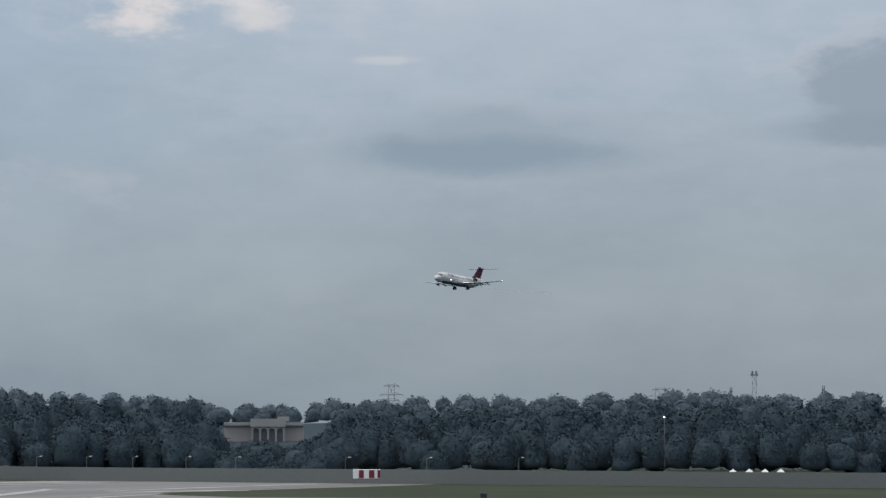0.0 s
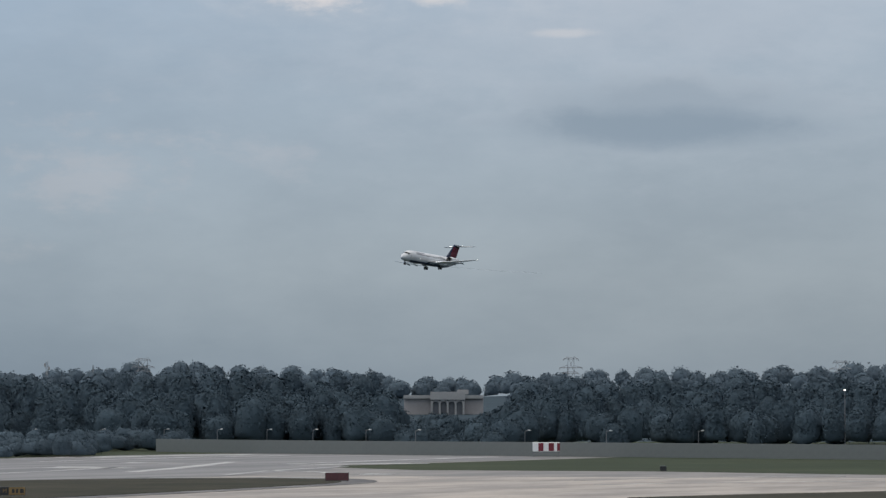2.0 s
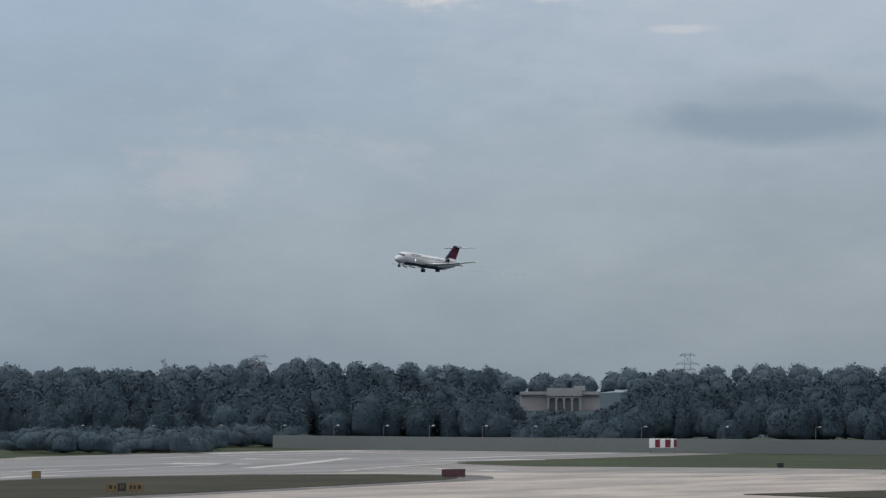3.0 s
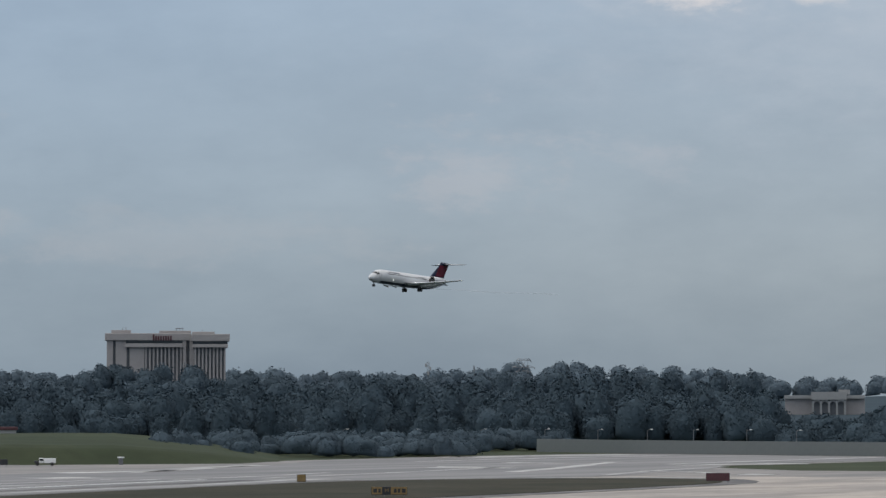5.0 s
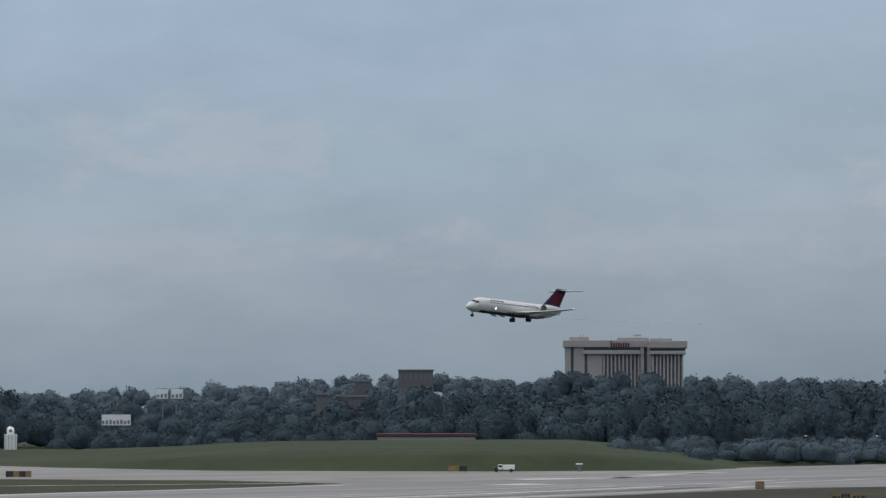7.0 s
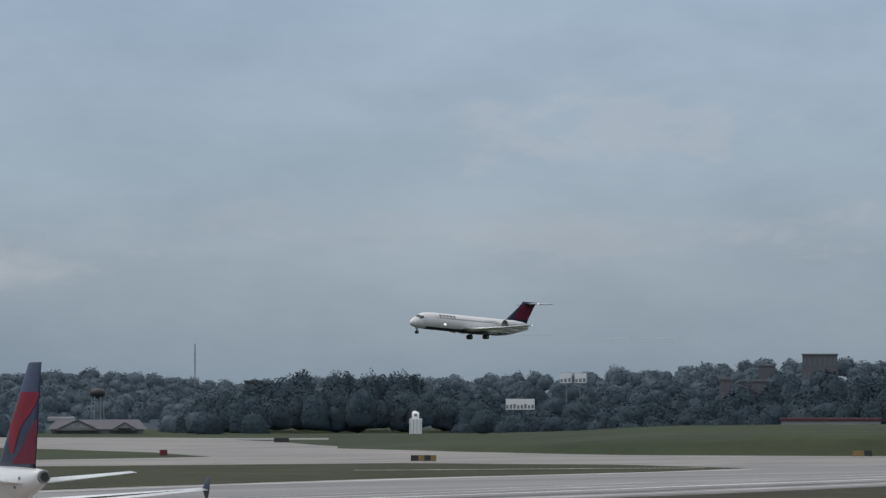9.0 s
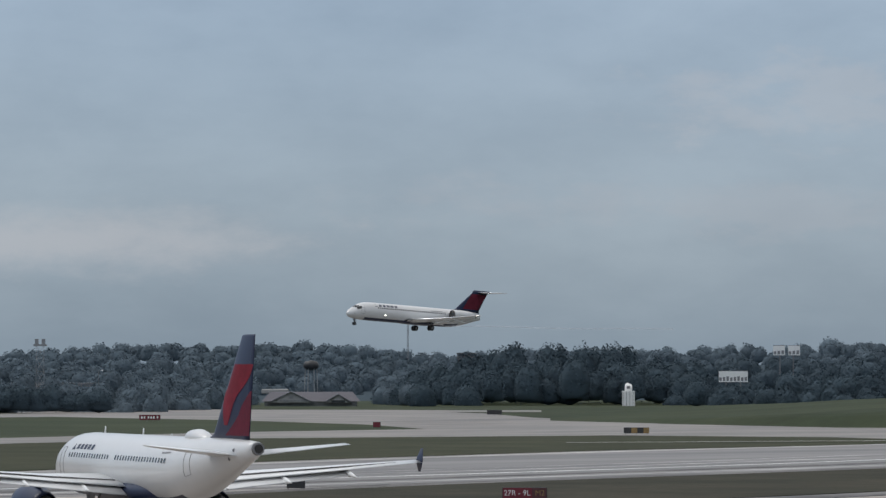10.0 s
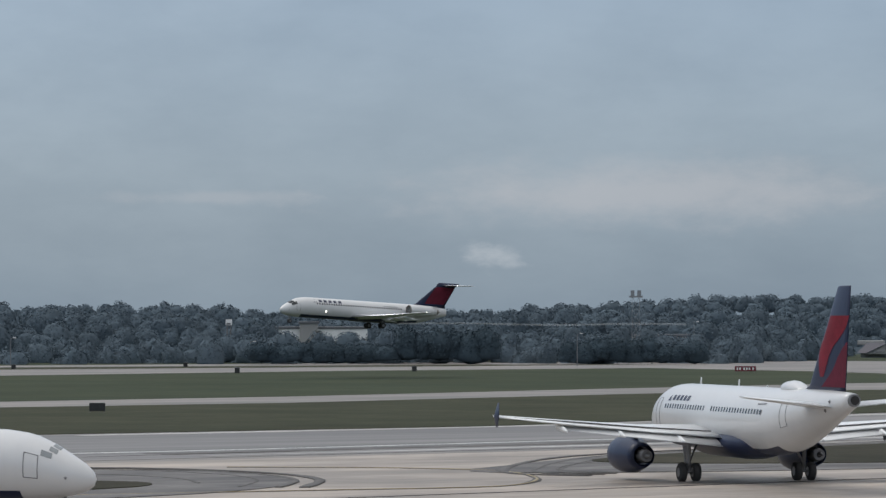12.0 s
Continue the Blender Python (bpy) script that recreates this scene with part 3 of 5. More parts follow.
def far_field(b, d):
    """Height of the hills behind the airfield: a little below the crowns that stand on them."""
    near, mid, far = 1100 * float(REACH(b)), 1380 * float(REACH(b)), 1900.0
    zm = max(0.0, EYE.z + float(MID_TOP(b)) * PX * mid - 7.5)
    zf = max(0.0, EYE.z + float(FAR_TOP(b)) * PX * far - 8.0)
    return float(np.interp(d, (near, near + 130, mid, 1680, far), (0.0, zm * 0.4, zm, max(zm, zf * 0.8), zf)))


def stand(seed, lo, hi, gap, rows, top, height=None, low_front=0.8, hill=True, spread=0.30):
    """Trees in rows along an arc; the crown tops follow a skyline given as rise over the horizon."""
    rng = np.random.default_rng(seed)
    out = []
    for k, d0 in enumerate(rows):
        step = math.degrees(gap / d0)
        for b in np.arange(lo, hi, step):
            b = b + rng.normal(0, step * 0.35)
            if d0 < 1700 and 1450 < d0 and 60.9 < b < 63.0:      # clearing before the columned building
                continue
            if not hill and any(p < b < q for p, q in SKIP_NEAR):
                continue
            d = d0 * float(REACH(b)) * (1 + rng.normal(0, 0.008))
            crest = EYE.z + top(b) * PX * d
            f = low_front + (1 - low_front) * k / max(1, len(rows) - 1)
            ztop = crest * f + rng.normal(0.7, 1.0 if d0 > 1450 else 1.5)
            foot = float(far_field(b, d)) if hill else 0.0
            h = min(max(ztop - foot, 8.0), 20.0)
            p = polar(b, d)
            out.append((p.x, p.y, ztop - h, h, min(gap * rng.uniform(1.2, 2.1), 1.2 * h)))
    return out


# Each belt of trees takes its haze from its leaf colour.
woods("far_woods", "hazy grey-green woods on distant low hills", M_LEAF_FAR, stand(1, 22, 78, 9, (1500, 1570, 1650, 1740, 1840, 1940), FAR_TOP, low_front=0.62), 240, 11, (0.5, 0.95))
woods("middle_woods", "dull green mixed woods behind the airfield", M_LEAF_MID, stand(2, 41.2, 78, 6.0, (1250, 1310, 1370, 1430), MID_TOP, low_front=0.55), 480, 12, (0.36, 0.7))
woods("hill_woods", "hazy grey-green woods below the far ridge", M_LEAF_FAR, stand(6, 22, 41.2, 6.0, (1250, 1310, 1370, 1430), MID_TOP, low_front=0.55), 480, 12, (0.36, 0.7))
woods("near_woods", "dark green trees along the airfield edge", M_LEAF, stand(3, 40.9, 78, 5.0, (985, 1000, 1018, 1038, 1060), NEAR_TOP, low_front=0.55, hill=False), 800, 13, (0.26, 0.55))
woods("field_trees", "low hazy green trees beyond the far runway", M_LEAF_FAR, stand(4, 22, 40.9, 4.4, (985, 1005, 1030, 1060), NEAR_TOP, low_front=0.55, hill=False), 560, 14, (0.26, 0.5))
def clump(b0, b1, top, seed):
    """A few darker trees standing together before the rest."""
    rng = np.random.default_rng(seed)
    return [(*polar(b, 925).xy, 0, EYE.z + top * PX * 925 + rng.normal(0, 0.5), rng.uniform(6, 10)) for b in np.arange(b0, b1, 0.22)]


woods("tree_clump", "dark green trees standing together beyond the runway", M_LEAF, clump(32.5, 33.7, -16, 21) + clump(34.8, 35.7, -34, 22) + clump(30.4, 32.3, -42, 23) + clump(35.9, 36.6, -40, 24), 1100, 25, (0.26, 0.5))


def hills():
    bs = np.arange(18, 82, 0.5)
    ds = np.concatenate([np.linspace(1040, 2000, 30), np.linspace(2100, 3800, 8)])
    rings = [[(*polar(b, d).xy, float(far_field(b, d)) * 0.96 - 0.5) for d in ds] for b in bs]
    return tagged(part("hill", loft(rings, close=False, cap=False), M_LEAF, smooth=True), "low wooded hills behind the airfield", "hill", "", "structure")


hills()


def thicket():
    """Low scrub between the bank and the fence."""
    rng = np.random.default_rng(5)
    rows = []
    for _ in range(165):
        b = rng.uniform(52.6, 57.2) if _ < 120 else rng.uniform(56.6, 58.4)
        d = rng.uniform(775, 870) if _ < 120 else rng.uniform(890, 940)
        p = polar(b, d)
        rows.append((p.x, p.y, 0, rng.uniform(2.5, 5.5), rng.uniform(4, 8)))
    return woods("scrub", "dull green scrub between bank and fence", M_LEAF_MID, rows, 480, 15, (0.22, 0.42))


thicket()


# ---- aircraft ----
def vapour():
    m = bpy.data.materials.new("thin vapour")
    m.use_nodes = True
    nt = m.node_tree
    b = nt.nodes["Principled BSDF"]
    b.inputs["Base Color"].default_value, b.inputs["Roughness"].default_value, b.inputs["Alpha"].default_value = (0.78, 0.80, 0.82, 1), 1.0, 0.13
    return m


M_VAPOUR = vapour()


def wheel(name, parent, x, y, r, w):
    rows = [(-w / 2, r * 0.55), (-w / 2, r * 0.86), (-w * 0.36, r), (w * 0.36, r), (w / 2, r * 0.86), (w / 2, r * 0.55)]
    seg = 20
    rings = [[(x + q * math.cos(2 * math.pi * j / seg), y + o, r + q * math.sin(2 * math.pi * j / seg)) for j in range(seg)] for o, q in rows]
    t = part(name, loft(rings), M_TYRE, parent, "black aircraft tyre")
    hub = bmesh.new()
    rod(hub, (x, y - w * 0.52, r), (x, y + w * 0.52, r), r * 0.5, seg=12)
    part("rim", hub, M_STEEL, t, "grey metal rim")
    return t


def nacelle(parent, x0, x1, y, z, r, skin, lip, core, tail=0.74):
    """An engine pod: cowl with lip, inlet face, exhaust core and cone."""
    L = x0 - x1
    rows = [(x0 - 0.25 * r, 0.74 * r), (x0 - 0.06 * L, 0.80 * r), (x0, 0.88 * r), (x0 - 0.03 * L, 0.96 * r), (x0 - 0.2 * L, 1.0 * r + 0.02), (x0 - 0.5 * L, 1.0 * r), (x0 - 0.8 * L, (tail + 0.16) * r), (x1, tail * r), (x1 + 0.05, (tail - 0.06) * r), (x1 + 0.5, (tail - 0.10) * r)]
    seg = 32
    ring = lambda x, q, dz=0.0: [(x, y + q * math.sin(2 * math.pi * j / seg), z + dz + q * math.cos(2 * math.pi * j / seg)) for j in range(seg)]
    e = part("engine", loft([ring(x, q) for x, q in rows], cap=False, mat=lambda i, j: 1 if i in (1, 2) else 0), [skin, lip], parent, "turbofan engine pod")
    fan = bmesh.new()
    rod(fan, (x0 - 0.3 * L, y, z), (x0 - 0.3 * L + 0.1, y, z), 0.84 * r, seg=24)
    rod(fan, (x0 - 0.3 * L + 0.1, y, z), (x0 - 0.12 * L, y, z), 0.28 * r, 0.02, seg=12)
    part("fan", fan, M_STEEL, e, "dark fan with spinner")
    c = bmesh.new()
    rod(c, (x1 + 1.0, y, z), (x1 - 0.55 * r, y, z), (tail - 0.14) * r, (tail - 0.28) * r, seg=24)
    rod(c, (x1 - 0.4 * r, y, z), (x1 - 1.1 * r, y, z), (tail - 0.40) * r, 0.04, seg=16)
    part("exhaust", c, core, e, "burnt metal exhaust core")
    return e


def skin_patch(rows, x0, x1, a0, a1, off=0.012, side=1, nx=6, na=6):
    """A piece of skin that hugs the fuselage between two stations and two angles from the top."""
    a = np.array(rows)[::-1]
    at = lambda x: [np.interp(x, a[:, 0], a[:, k]) for k in (1, 2, 3)]
    rings = []
    for x in np.linspace(x0, x1, nx):
        zc, w, h = at(x)
        rings.append([(x, side * (w + off) * math.sin(radians(q)), zc + (h + off) * math.cos(radians(q))) for q in np.linspace(a0, a1, na)])
    return loft(rings, close=False, cap=False)


def skin_point(rows, x, ang, side=1, off=0.02):
    a = np.array(rows)[::-1]
    zc, w, h = [np.interp(x, a[:, 0], a[:, k]) for k in (1, 2, 3)]
    return Vector((x, side * (w + off) * math.sin(radians(ang)), zc + (h + off) * math.cos(radians(ang))))


def wordmark(rows, parent, x0, x1, ang, tall, side=1):
    """The carrier's mark: a triangle and bars of the letters' size, no writing."""
    n = 5
    tri = bmesh.new()
    span = abs(x1 - x0)
    s = 1 if x1 > x0 else -1
    a = skin_point(rows, x0, ang + tall * 0.5, side)
    b = skin_point(rows, x0 + s * span * 0.13, ang + tall * 0.5, side)
    c = skin_point(rows, x0 + s * span * 0.065, ang - tall * 0.5, side)
    tri.faces.new([tri.verts.new(p) for p in (a, b, c)])
    part("emblem", tri, M_NAVY, parent, "navy triangle emblem")
    for k in range(n):
        u0 = 0.20 + k * 0.165
        xa, xb = x0 + s * span * u0, x0 + s * span * (u0 + 0.105)
        part("letter_bar", skin_patch(rows, xa, xb, ang - tall * 0.38, ang + tall * 0.38, 0.015, side, 2, 3), M_NAVY, parent, "navy bar")


def windows(rows, parent, x0, x1, pitch, ang, tall, wide, skip=()):
    for side in (1, -1):
        x = x0
        k = 0
        me = None
        while x > x1:
            if k not in skip:
                if me is None:
                    p = skin_point(rows, x, ang, side, 0.0)
                    pb = skin_patch(rows, x - wide / 2, x + wide / 2, ang - tall / 2, ang + tall / 2, 0.014, side, 2, 3)
                    me = finish(pb, "window", M_GLASS)
                    first = x
                share("window", me, parent, Matrix.Translation((x - first, 0, 0)))
            x -= pitch
            k += 1


def outline(rows, parent, x, wide, a0, a1, side=1, line=0.018):
    """A door drawn by its seam and a dull sill plate."""
    d = part("door", skin_patch(rows, x - wide / 2, x + wide / 2, a0, a1, 0.008, side, 3, 5), M_WHITE, parent, "white cabin door")
    bm = bmesh.new()
    pts = [skin_point(rows, x - wide / 2, a, side, 0.012) for a in np.linspace(a0, a1, 6)] + [skin_point(rows, x + wide / 2, a, side, 0.012) for a in np.linspace(a1, a0, 6)]
    for i in range(len(pts)):
        rod(bm, pts[i], pts[(i + 1) % len(pts)], line, seg=4)
    part("seam", bm, M_SEAM, d, "grey door seam")


def leg(parent, x, y, z, r, w, gap, name="landing_gear"):
    bm = bmesh.new()
    rod(bm, (x, y, z), (x, y, r), 0.14, 0.10, 10)
    rod(bm, (x, y - gap, r), (x, y + gap, r), 0.09, seg=8)
    rod(bm, (x + 0.6, y * 0.75, z), (x, y, r * 1.9), 0.07, seg=6)
    rod(bm, (x - 0.35, y, z * 0.8), (x - 0.05, y, r * 1.4), 0.05, seg=6)
    g = part(name, bm, M_STEEL, parent, "grey landing gear strut")
    for s in (-1, 1):
        wheel("wheel", g, x, y + s * gap, r, w)
    return g


A_ROWS = smooth_rows([(0, 3.30, 0.05, 0.05), (-0.25, 3.32, 0.42, 0.40), (-0.9, 3.42, 0.92, 0.90), (-2.0, 3.60, 1.38, 1.42), (-3.5, 3.78, 1.74, 1.82), (-5.0, 3.86, 1.92, 2.02), (-6.5, 3.88, 1.97, 2.065), (-7.5, 3.88, 1.975, 2.07), (-9, 3.88, 1.975, 2.07), (-16, 3.88, 1.975, 2.07), (-22, 3.88, 1.975, 2.07),
                      (-23.5, 3.88, 1.975, 2.07), (-24.5, 3.89, 1.97, 2.06), (-27, 4.04, 1.86, 1.92), (-30, 4.42, 1.55, 1.56), (-33, 4.86, 1.10, 1.12), (-35.5, 5.2, 0.70, 0.72), (-37.3, 5.42, 0.40, 0.42)], 0.8)
B_ROWS = smooth_rows([(0, 2.20, 0.12, 0.12), (-0.12, 2.20, 0.38, 0.38), (-0.5, 2.25, 0.72, 0.70), (-1.2, 2.38, 1.05, 1.02), (-2.0, 2.56, 1.30, 1.34), (-3.0, 2.76, 1.48, 1.60), (-4.5, 2.88, 1.62, 1.76), (-6.0, 2.90, 1.665, 1.795), (-7, 2.90, 1.67, 1.80), (-9, 2.90, 1.67, 1.80), (-16, 2.90, 1.67, 1.80), (-22, 2.90, 1.67, 1.80),
                      (-23.5, 2.90, 1.67, 1.80), (-24.5, 2.91, 1.665, 1.79), (-27.5, 3.05, 1.55, 1.65), (-30.5, 3.35, 1.15, 1.28), (-32.8, 3.55, 0.62, 0.85), (-34.0, 3.60, 0.22, 0.62)], 0.8)


def fuselage(rows, parent, belly):
    seg = 40
    cut = math.cos(radians(belly))
    pick = lambda i, j: 1 if math.cos(2 * math.pi * (j + 0.5) / seg) < cut and -27 < rows[i][0] < -3.2 else 0
    return part("fuselage", loft(tube_rings(rows, seg), mat=pick), [M_WHITE, M_NAVY], parent, "white fuselage with navy belly")


def airliner(m):
    """Twin-engine narrow-body, nose at x = 0, wheels on z = 0, seen from behind."""
    t = thing("airliner", m, "white twin-engine airliner with navy and red tail standing on the taxiway", "airplane")
    fuselage(A_ROWS, t, 146)
    part("belly_fairing", loft(tube_rings(smooth_rows([(-10.2, 2.3, 0.6, 0.25), (-11.5, 2.35, 1.75, 0.75), (-13, 2.4, 2.12, 0.98), (-19, 2.4, 2.12, 1.0), (-21.5, 2.45, 1.7, 0.85), (-23.6, 2.5, 0.6, 0.3)], 0.6), 28)), M_NAVY, t, "navy belly fairing")
    for s in (1, -1):
        w = part("wing", blade([(s * 1.4, -11.2, 7.6, 3.0, 0.13, 0.04), (s * 6.3, -13.9, 4.3, 3.3, 0.12, 0.05), (s * 11.5, -16.65, 2.9, 3.73, 0.11, 0.05), (s * 17.0, -19.6, 1.6, 4.22, 0.10, 0.05)], edge=True), [M_WINGGREY, M_SLAT], t, "grey swept wing with bright edges")
        part("wingtip_fence", blade([(0, -20.5, 0.35, 3.45, 0.08), (0, -20.0, 1.2, 4.12, 0.05), (0, -20.9, 0.35, 4.95, 0.08)], upright=True), M_NAVY, w, "navy wingtip fence", m=Matrix.Translation((0, s * 17.03, 0.1)))
        for y, x, r, L in ((4.6, -17.4, 0.24, 3.0), (8.6, -18.0, 0.22, 2.6), (12.6, -19.2, 0.19, 2.2)):
            zc = 2.75 + (y - 1.4) * 0.089 - 0.22
            part("flap_fairing", loft(tube_rings(smooth_rows([(x + L / 2, zc + 0.1, 0.03, 0.03), (x + L / 5, zc, r * 0.8, r), (x - L / 5, zc - 0.1, r * 0.8, r), (x - L / 2 - 0.6, zc - 0.28, 0.03, 0.04)], 0.3), 12, s * y)), M_WINGGREY, w, "grey flap track fairing")
        flap = blade([(s * 2.2, -18.0, 1.7, 2.72, 0.10, 0.3), (s * 6.3, -17.6, 1.4, 3.06, 0.10, 0.3), (s * 12.6, -19.0, 1.0, 3.62, 0.09, 0.3)])
        part("flap", flap, M_WHITE, w, "pale flap")
        gap = bmesh.new()
        for (ya, xa, za), (yb, xb, zb) in zip(((2.0, -16.6, 3.06), (6.3, -16.75, 3.33), (11.5, -18.55, 3.74)), ((6.3, -16.75, 3.33), (11.5, -18.55, 3.74), (15.8, -20.0, 4.06))):
            rod(gap, (xa, s * ya, za), (xb, s * yb, zb), 0.085, seg=4)
        part("spoiler_gap", gap, M_SIGNBLK, w, "dark gap along the flaps and spoilers")
        nacelle(t, -9.9, -14.5, s * 5.75, 1.52, 1.16, M_NAVY, M_SLAT, M_STEEL, 0.60)
        part("pylon", blade([(0, -10.6, 4.8, 2.6, 0.08), (0, -12.2, 4.6, 3.25, 0.08)], upright=True), M_WINGGREY, t, "grey engine pylon", m=Matrix.Translation((0, s * 5.75, 0)))
        part("tailplane", blade([(s * 0.3, -31.6, 3.9, 4.95, 0.10), (s * 6.22, -34.9, 1.4, 5.62, 0.09)], edge=True), [M_WINGGREY, M_SLAT], t, "grey tailplane")
        leg(t, -17.7, s * 3.8, 2.9, 0.585, 0.44, 0.46)
        outline(A_ROWS, t, -29.3, 0.85, 56, 112, s)
        outline(A_ROWS, t, -5.1, 0.85, 56, 112, s)
    leg(t, -5.07, 0, 2.2, 0.38, 0.24, 0.25, "nose_gear")
    fin = part("fin", blade([(0, -28.0, 8.0, 5.7, 0.03), (0, -29.9, 6.1, 6.2, 0.085), (0, -34.7, 2.2, 12.05, 0.08), (0, -35.0, 1.9, 12.12, 0.04)], upright=True), M_NAVY, t, "navy fin with red panels")
    for s in (1, -1):
        lead = lambda z: -29.9 - 4.8 * (z - 6.2) / 5.85
        trail = lambda z: -36.0 - 0.9 * (z - 6.2) / 5.85
        sweeps = (("bright red sweep", M_RED, ((10.37, 0.0, 0.99), (9.7, 0.0, 0.9), (9.1, 0.0, 0.72), (8.5, 0.04, 0.52), (7.9, 0.12, 0.45), (7.3, 0.22, 0.44), (6.75, 0.32, 0.42))),
                  ("dark red sweep", M_DARKRED, ((8.8, 0.95, 0.985), (8.5, 0.85, 0.985), (7.9, 0.72, 0.985), (7.3, 0.66, 0.985), (6.7, 0.54, 0.985), (6.15, 0.42, 0.985))))
        for lab, mat, edge in sweeps:
            table_z = [e[0] for e in edge][::-1]
            rings = []
            for z in np.linspace(edge[0][0], edge[-1][0], 16):
                u0, u1 = (np.interp(z, table_z, [e[c] for e in edge][::-1]) for c in (1, 2))
                ring = []
                for q in np.linspace(u0, u1, 8):
                    ch = lead(z) - trail(z)
                    th = np.interp(q, [p[0] for p in FOIL[:8]], [p[1] for p in FOIL[:8]]) * 0.085 * ch
                    ring.append((lead(z) - q * ch, s * (th * (1.0 if s > 0 else 0.8) + 0.02), z))
                rings.append(ring)
            part("fin_panel", loft(rings, close=False, cap=False), mat, fin, lab)
    dome = loft(tube_rings(smooth_rows([(-25.2, 5.9, 0.1, 0.05), (-25.9, 5.95, 0.55, 0.42), (-27.0, 5.95, 0.6, 0.50), (-28.0, 5.9, 0.5, 0.38), (-28.8, 5.85, 0.1, 0.05)], 0.3), 16))
    part("antenna_dome", dome, M_WHITE, t, "white antenna dome")
    for x, h in ((-8.2, 0.45), (-16.0, 0.42), (-21.5, 0.15)):
        part("antenna", blade([(0, x, 0.4, 5.9, 0.1), (0, x - 0.2, 0.2, 5.93 + h, 0.1)], upright=True), M_WHITE, t, "white blade antenna")
    ex = bmesh.new()
    rod(ex, (-37.0, 0, 5.41), (-37.5, 0, 5.43), 0.42, 0.36, 20)
    ap = part("apu_exhaust", ex, M_STEEL, t, "dark metal exhaust ring")
    ex = bmesh.new()
    rod(ex, (-37.45, 0, 5.43), (-37.52, 0, 5.43), 0.27, seg=16)
    part("duct", ex, M_TYRE, ap, "black exhaust opening")
    for x, a in ((-35.2, 78), (-34.6, 110)):
        bm = bmesh.new()
        bmesh.ops.create_icosphere(bm, subdivisions=1, radius=0.13, matrix=Matrix.Translation(skin_point(A_ROWS, x, a, 1, -0.03)))
        part("port", bm, M_SEAM, t, "dark service port")
    windows(A_ROWS, t, -6.7, -26.0, 0.533, 72, 8.5, 0.24, skip=(16, 17))
    wordmark(A_ROWS, t, -6.8, -11.3, 55, 14)
    part("registration", skin_patch(A_ROWS, -24.9, -26.4, 57, 60, 0.014, 1, 4, 2), M_SEAM, t, "grey registration bar")
    part("cockpit_window", skin_patch(A_ROWS, -1.75, -2.9, 42, 68, 0.014, 1), M_GLASS, t, "dark cockpit pane")
    return t


